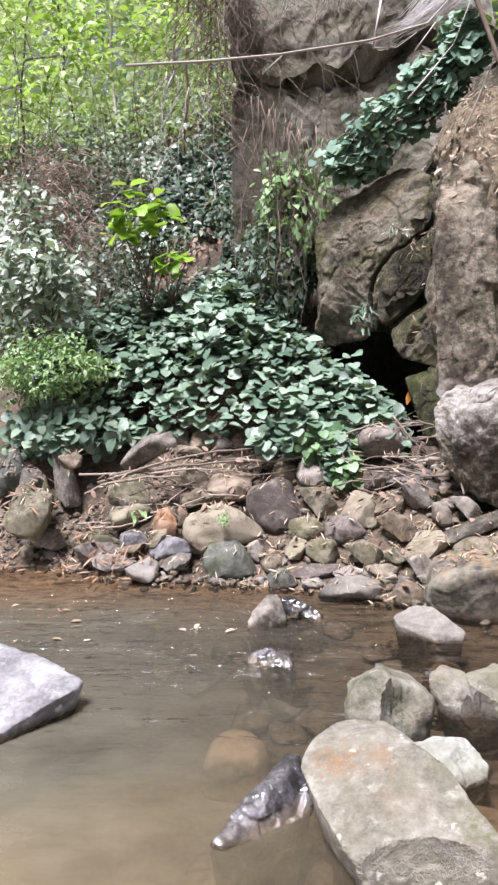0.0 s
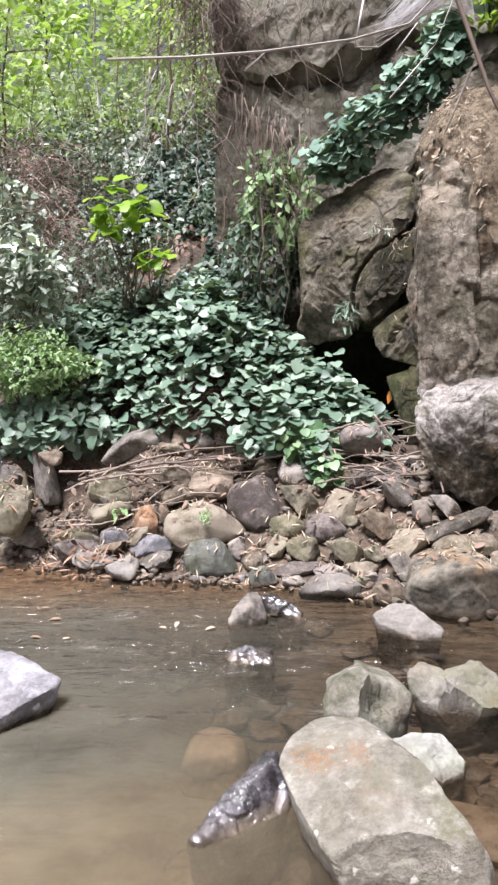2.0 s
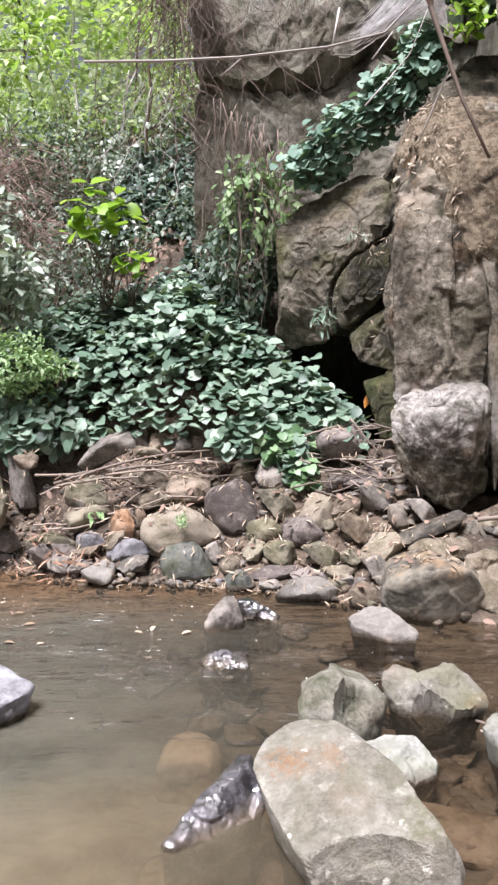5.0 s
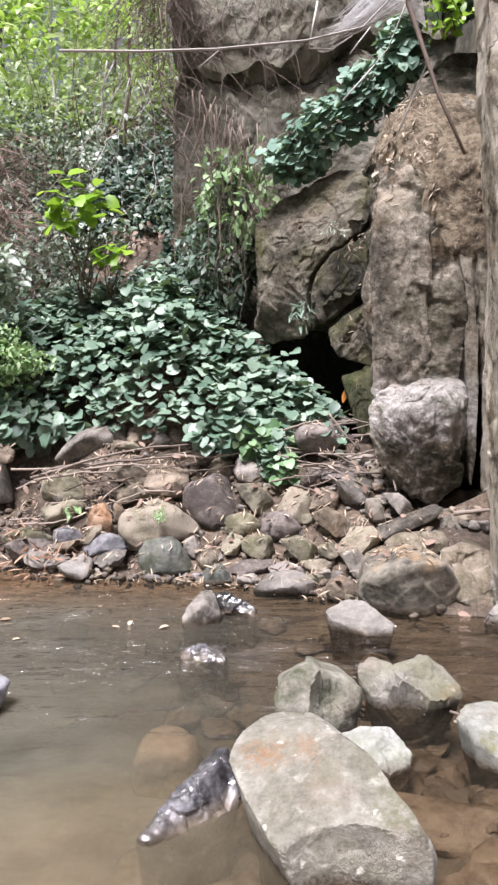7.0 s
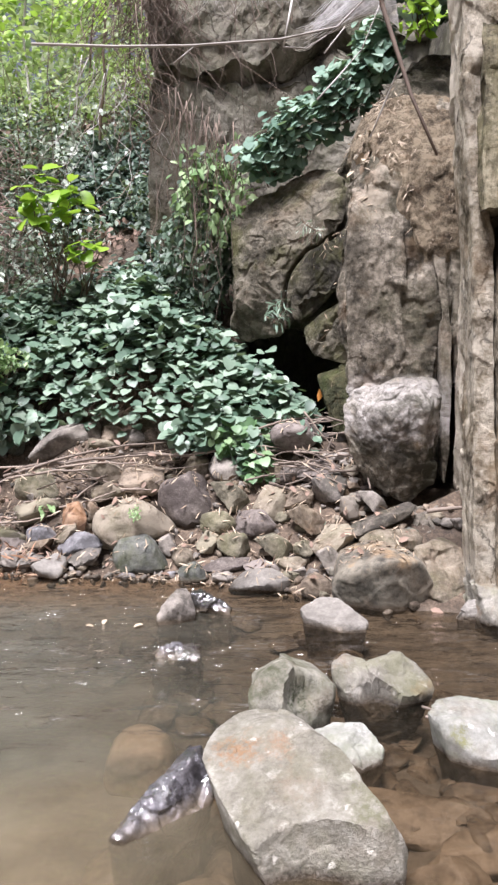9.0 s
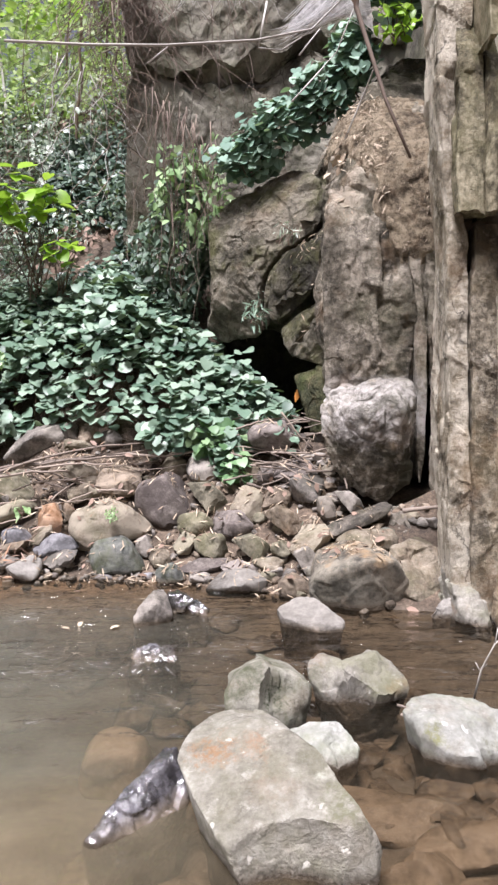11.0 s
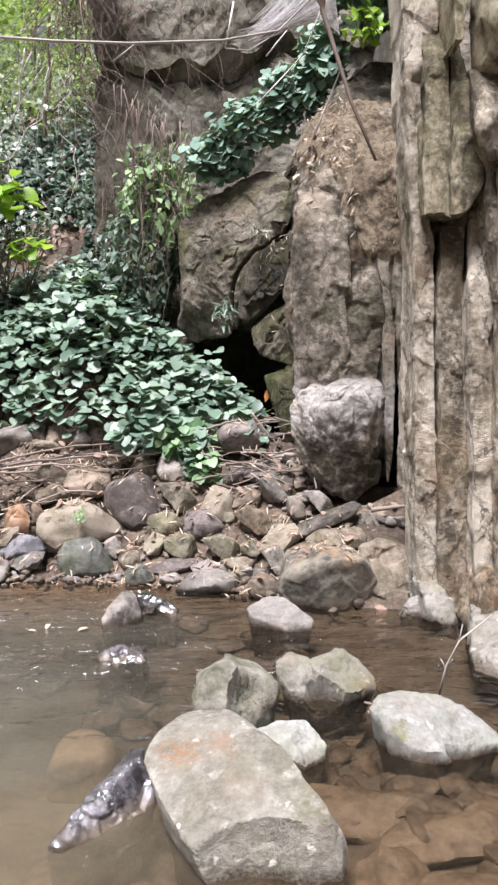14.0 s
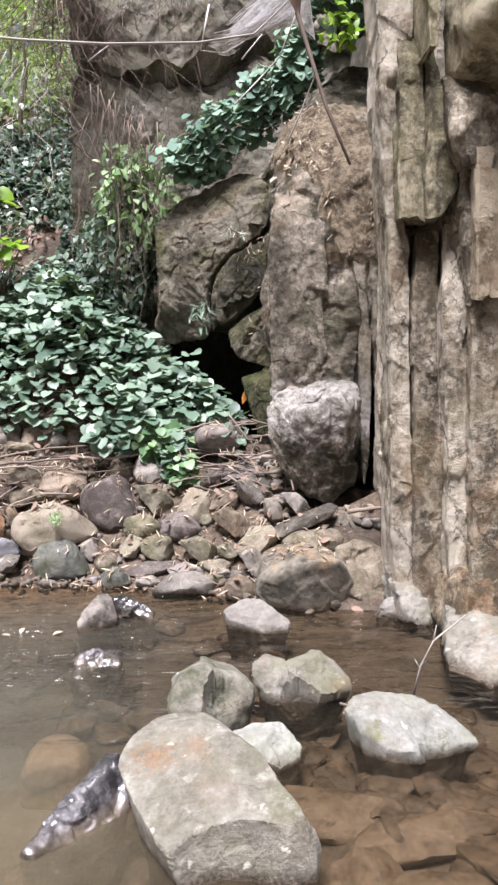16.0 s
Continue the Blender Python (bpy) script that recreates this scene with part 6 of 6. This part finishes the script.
branch = empty("dead_branch", (1.9, 4.6, 5.4), "dead branch with bleached canes leaning out from the cliff", "branch")
child("stem", tubes("stem", [tube(np.array([(1.95, 4.6, 5.3), (1.5, 4.1, 4.9), (0.9, 3.5, 4.1), (0.68, 3.22, 3.45), (0.665, 3.2, 3.29), (0.70, 3.1, 3.08), (0.76, 3.0, 2.8), (0.838, 2.87, 2.51)]), 0.02, 0.006, 7)], BARK), branch, "brown tapering stem")
for pts, r in ([[(-0.85, 3.0, 2.997), (-0.5, 3.0, 2.99), (-0.182, 3.0, 2.996), (0.205, 3.1, 3.078), (0.478, 3.3, 3.238), (0.68, 3.25, 3.42)], 0.006],
               [[(-0.254, 3.0, 2.92), (-0.17, 3.0, 2.99)], 0.004], [[(0.257, 3.15, 3.27), (0.221, 3.15, 3.075)], 0.005], [[(0.27, 3.16, 3.34), (0.257, 3.15, 3.27)], 0.005],
               [[(0.221, 3.15, 3.07), (0.33, 3.22, 3.10), (0.43, 3.3, 3.2)], 0.0035], [[(0.421, 3.3, 3.12), (0.52, 3.34, 3.26)], 0.004],
               [[(0.379, 3.2, 2.866), (0.50, 3.3, 3.03), (0.614, 3.4, 3.19), (0.68, 3.3, 3.35)], 0.004], [[(0.642, 3.3, 2.742), (0.70, 3.3, 2.88), (0.756, 3.2, 3.03), (0.72, 3.15, 3.1)], 0.004]):
    child("cane", tubes("cane", [tube(np.array(pts), r, r * 0.7, 6)], CANE), branch, "bleached thin cane")
tv, tf = template("oval")
for at, ln, wd in (((0.255, 3.14, 3.165), 0.09, 0.6), ((0.66, 3.19, 3.28), 0.17, 0.7)):
    leaf = child("dead_leaf", mesh_of("dead_leaf", tv * (ln * wd, ln, ln), tf, RED_LEAF), branch, "curled brown dead leaf")
    leaf.matrix_basis = pose(*at, 80, 10, -85 if ln < 0.1 else 200)


def web():
    rng = np.random.RandomState(3)
    tip, hi, lo = np.array((0.33, 3.42, 3.255)), np.array((0.70, 3.25, 3.62)), np.array((0.775, 3.32, 3.24))
    u, v = np.meshgrid(np.linspace(0.12, 1, 26), np.linspace(0, 1, 14))
    p = tip + u[..., None] * ((1 - v)[..., None] * hi + v[..., None] * lo - tip)
    p = p + np.array([0, 0.02, -0.06]) * (np.sin(u * math.pi) * np.sin(v * math.pi))[..., None]
    p = p + np.array([0, 0, 0.11]) * (np.sin(u * math.pi) ** 0.8 * v**2)[..., None]
    i = np.arange(26 * 14).reshape(14, 26)
    f = np.stack([i[:-1, :-1], i[:-1, 1:], i[1:, 1:], i[1:, :-1]], -1).reshape(-1, 4)
    ob = thing("spider_web", mesh_of("spider_web", p.reshape(-1, 3), f, SILK), "grey-white dusty spider web sheet hung between twigs", "spider web")
    lines = []
    for _ in range(110):
        v0 = rng.uniform()
        a = tip + rng.normal(size=3) * (0.03, 0.02, 0.02)
        b = (1 - v0) * hi + v0 * lo + rng.normal(size=3) * 0.01
        q = np.linspace(rng.uniform(0, 0.4), rng.uniform(0.6, 1), 6)[:, None]
        lines.append(tube(a + (b - a) * q + np.array([0, 0, 0.11]) * np.sin(q * math.pi) ** 0.8 * v0**2 + np.array([0, 0.02, -0.06]) * np.sin(q * math.pi) * math.sin(v0 * math.pi), 0.0011, 0.0008, 3))
    child("strand", tubes("strand", lines, SILK_LINE), ob, kind="stuff")


SILK_LINE = plain_material("silk_thread", (0.75, 0.74, 0.75), (0.9, 0.9, 0.9), 0.5)
SILK, st, sn, sb = material("spider_silk")
sb.inputs["Base Color"].default_value = (0.9, 0.89, 0.9, 1)
fade = noise_node(st, 22, 4, 0.7, stretch=(1, 3, 1))
st.links.new(ramp(st, fade.outputs[0], [(0.35, (0.3, 0.3, 0.3)), (0.65, (0.88, 0.88, 0.88))]), sb.inputs["Alpha"])
web()


def litter(label, n, xs, offs, mat, kind, size, seed, group_z=0.0):
    """Dead leaves let fall on whatever lies below them."""
    rng = np.random.RandomState(seed)
    dg = bpy.context.evaluated_depsgraph_get()
    places, normals = [], []
    for _ in range(n):
        x = rng.uniform(*xs)
        y = shore(x) + rng.uniform(*offs)
        hit, at, nor, _, ob, _ = scene.ray_cast(dg, Vector((x, y, group_z)), Vector((0, 0, -1)))
        if hit and nor.z > 0.35:
            places.append(at + nor * 0.006)
            normals.append(nor)
    places, normals = np.array(places), np.array(normals)
    m = len(places)
    nn = unit(normals + rng.normal(size=(m, 3)) * 0.3)
    thing("litter", leaf_mesh("litter", places, nn, rng.normal(size=(m, 3)), rng.uniform(*size, m), kind, mat), label, "leaf litter", kind="stuff")


bpy.context.view_layer.update()
litter("pale dry bamboo leaves strewn over the bank stones", 2400, (-3.4, 1.3), (-0.05, 1.2), DRY_LEAF, "blade", (0.04, 0.11), 41, 1.1)
litter("reddish dead leaves washed up along the waterline", 330, (-3.6, -1.4), (-0.05, 0.45), RED_LEAF, "blade", (0.05, 0.16), 42, 1.0)
litter("dry brown leaves on the bank", 300, (-3.4, 1.4), (0.0, 1.2), RED_LEAF, "oval", (0.04, 0.10), 43, 1.1)
litter("dry bamboo leaves caught on the cliff shoulders", 1300, (0.0, 1.5), (1.0, 2.6), DRY_LEAF, "blade", (0.035, 0.10), 44, 4.6)


def woods(label, n, ys, size, mat, seed):
    rng = np.random.RandomState(seed)
    x, y = rng.uniform(-16, 4, n), rng.uniform(*ys, n)
    p = np.stack([x, y, x * 0], -1)
    z = 4.5 + rng.uniform(0, 1, n) ** 0.8 * (10.5 + 2 * fbm(p * 0.35, 2, 5))
    p[:, 2] = z
    p = p[fbm(p * 0.8, 2, seed + 1) > -0.2]
    nn, tips = scatter_leaves(rng, len(p), (0, -0.4, 0.8), 0.6, 0.6)
    thing("woods", leaf_mesh("woods", p, nn, tips, rng.uniform(*size, len(p)), "oval", mat), label, "woods", kind="stuff")


woods("light green woodland rising behind the hillside", 15000, (14, 24), (0.16, 0.36), LIGHT_LEAF, 61)
woods("woodland leaves behind the hillside, coloured pale to stand for strong light", 17000, (15, 24), (0.2, 0.42), PALE_LEAF, 62)
woods("shaded green leaves deep in the woodland", 7000, (20, 26), (0.3, 0.5), FERN_LEAF, 63)

FLOAT = [mesh_of("floating_leaf", *template("oval"), DRY_LEAF), mesh_of("floating_leaf", *template("blade"), RED_LEAF)]
# ---- dry twig in the shallows and leaves afloat
twig = empty("dry_twig", (1.22, 3.0, 0.15), "bleached dry twig standing by a pale rock", "twig")
for pts, r in ([[(1.22, 3.0, 0.12), (1.254, 3.0, 0.28), (1.314, 3.0, 0.40), (1.49, 3.05, 0.50)], 0.006], [[(1.25, 3.0, 0.27), (1.226, 3.0, 0.314)], 0.003],
               [[(1.256, 3.0, 0.285), (1.285, 3.01, 0.30)], 0.003], [[(1.314, 3.0, 0.40), (1.33, 3.01, 0.47)], 0.0035]):
    child("shoot", tubes("shoot", [tube(np.array(pts), r, r * 0.6, 6)], CANE), twig)
rf = np.random.RandomState(71)
for k in range(34):
    x, y = (rf.uniform(-2.9, -1.5), rf.uniform(4.0, 4.9)) if k < 24 else (rf.uniform(-2.6, -0.6), rf.uniform(3.6, 5.2))
    leaf = new("floating_leaf", FLOAT[k % 2])
    leaf.matrix_world = pose(x, y, 0.007, rf.normal() * 4, rf.normal() * 4, rf.uniform(0, 360)) @ Matrix.Diagonal((*(rf.uniform(0.05, 0.10),) * 3, 1))
    tagged(leaf, "yellow-brown dead leaf floating on the stream", "leaf", "leaves afloat")
for a, b in (((0.93, 3.22, 0.012), (1.02, 3.14, 0.02)), ((0.92, 3.12, 0.012), (0.99, 3.05, 0.02))):
    stick(tuple(np.array(a) + (0, 0.06, -0.03)), tuple(np.array(b) + (0, 0.06, -0.03)), 0.006)
leaf = thing("dead_leaf", mesh_of("dead_leaf", tv, tf, plain_material("orange_dead_leaf", (0.45, 0.16, 0.03), (0.62, 0.28, 0.06), 0.6)), "bright orange dead leaf hanging at the cave mouth", "leaf")
leaf.matrix_world = pose(0.83, 6.55, 1.62, -80, 20, 10) @ Matrix.Diagonal((0.13, 0.16, 0.16, 1))
rng = np.random.RandomState(99)
spots = EARTH_SPOTS[rng.randint(len(EARTH_SPOTS), size=260)] + (0, -0.006, 0.006)
thing("litter", leaf_mesh("litter", spots, unit(np.array([0, -0.6, 0.7]) + rng.normal(size=(260, 3)) * 0.4), rng.normal(size=(260, 3)) + (0, 0, -0.6), rng.uniform(0.02, 0.05, 260), "blade", DRY_LEAF), "dry straw bits lying on the crumbly earth", "leaf litter", kind="stuff")
edge_spots = EARTH_SPOTS[EARTH_SPOTS[:, 0] < 1.5]
spots = edge_spots[rng.randint(len(edge_spots), size=90)] + rng.normal(size=(90, 3)) * 0.03 + (0, -0.03, 0)
thing("litter", leaf_mesh("litter", spots, unit(np.array([0, -0.8, 0.5]) + rng.normal(size=(90, 3)) * 0.5), rng.normal(size=(90, 3)) + (0, 0, -1.0), rng.uniform(0.05, 0.11, 90), "blade", DRY_LEAF), "dry bamboo leaves hanging from the earth's edge", "leaf litter", kind="stuff")
litter("orange-brown reed strips washed up at the waterline", 140, (-3.4, -1.75), (-0.16, 0.12), plain_material("orange_reed", (0.22, 0.115, 0.065), (0.42, 0.26, 0.17), 0.6), "blade", (0.07, 0.18), 45, 0.6)
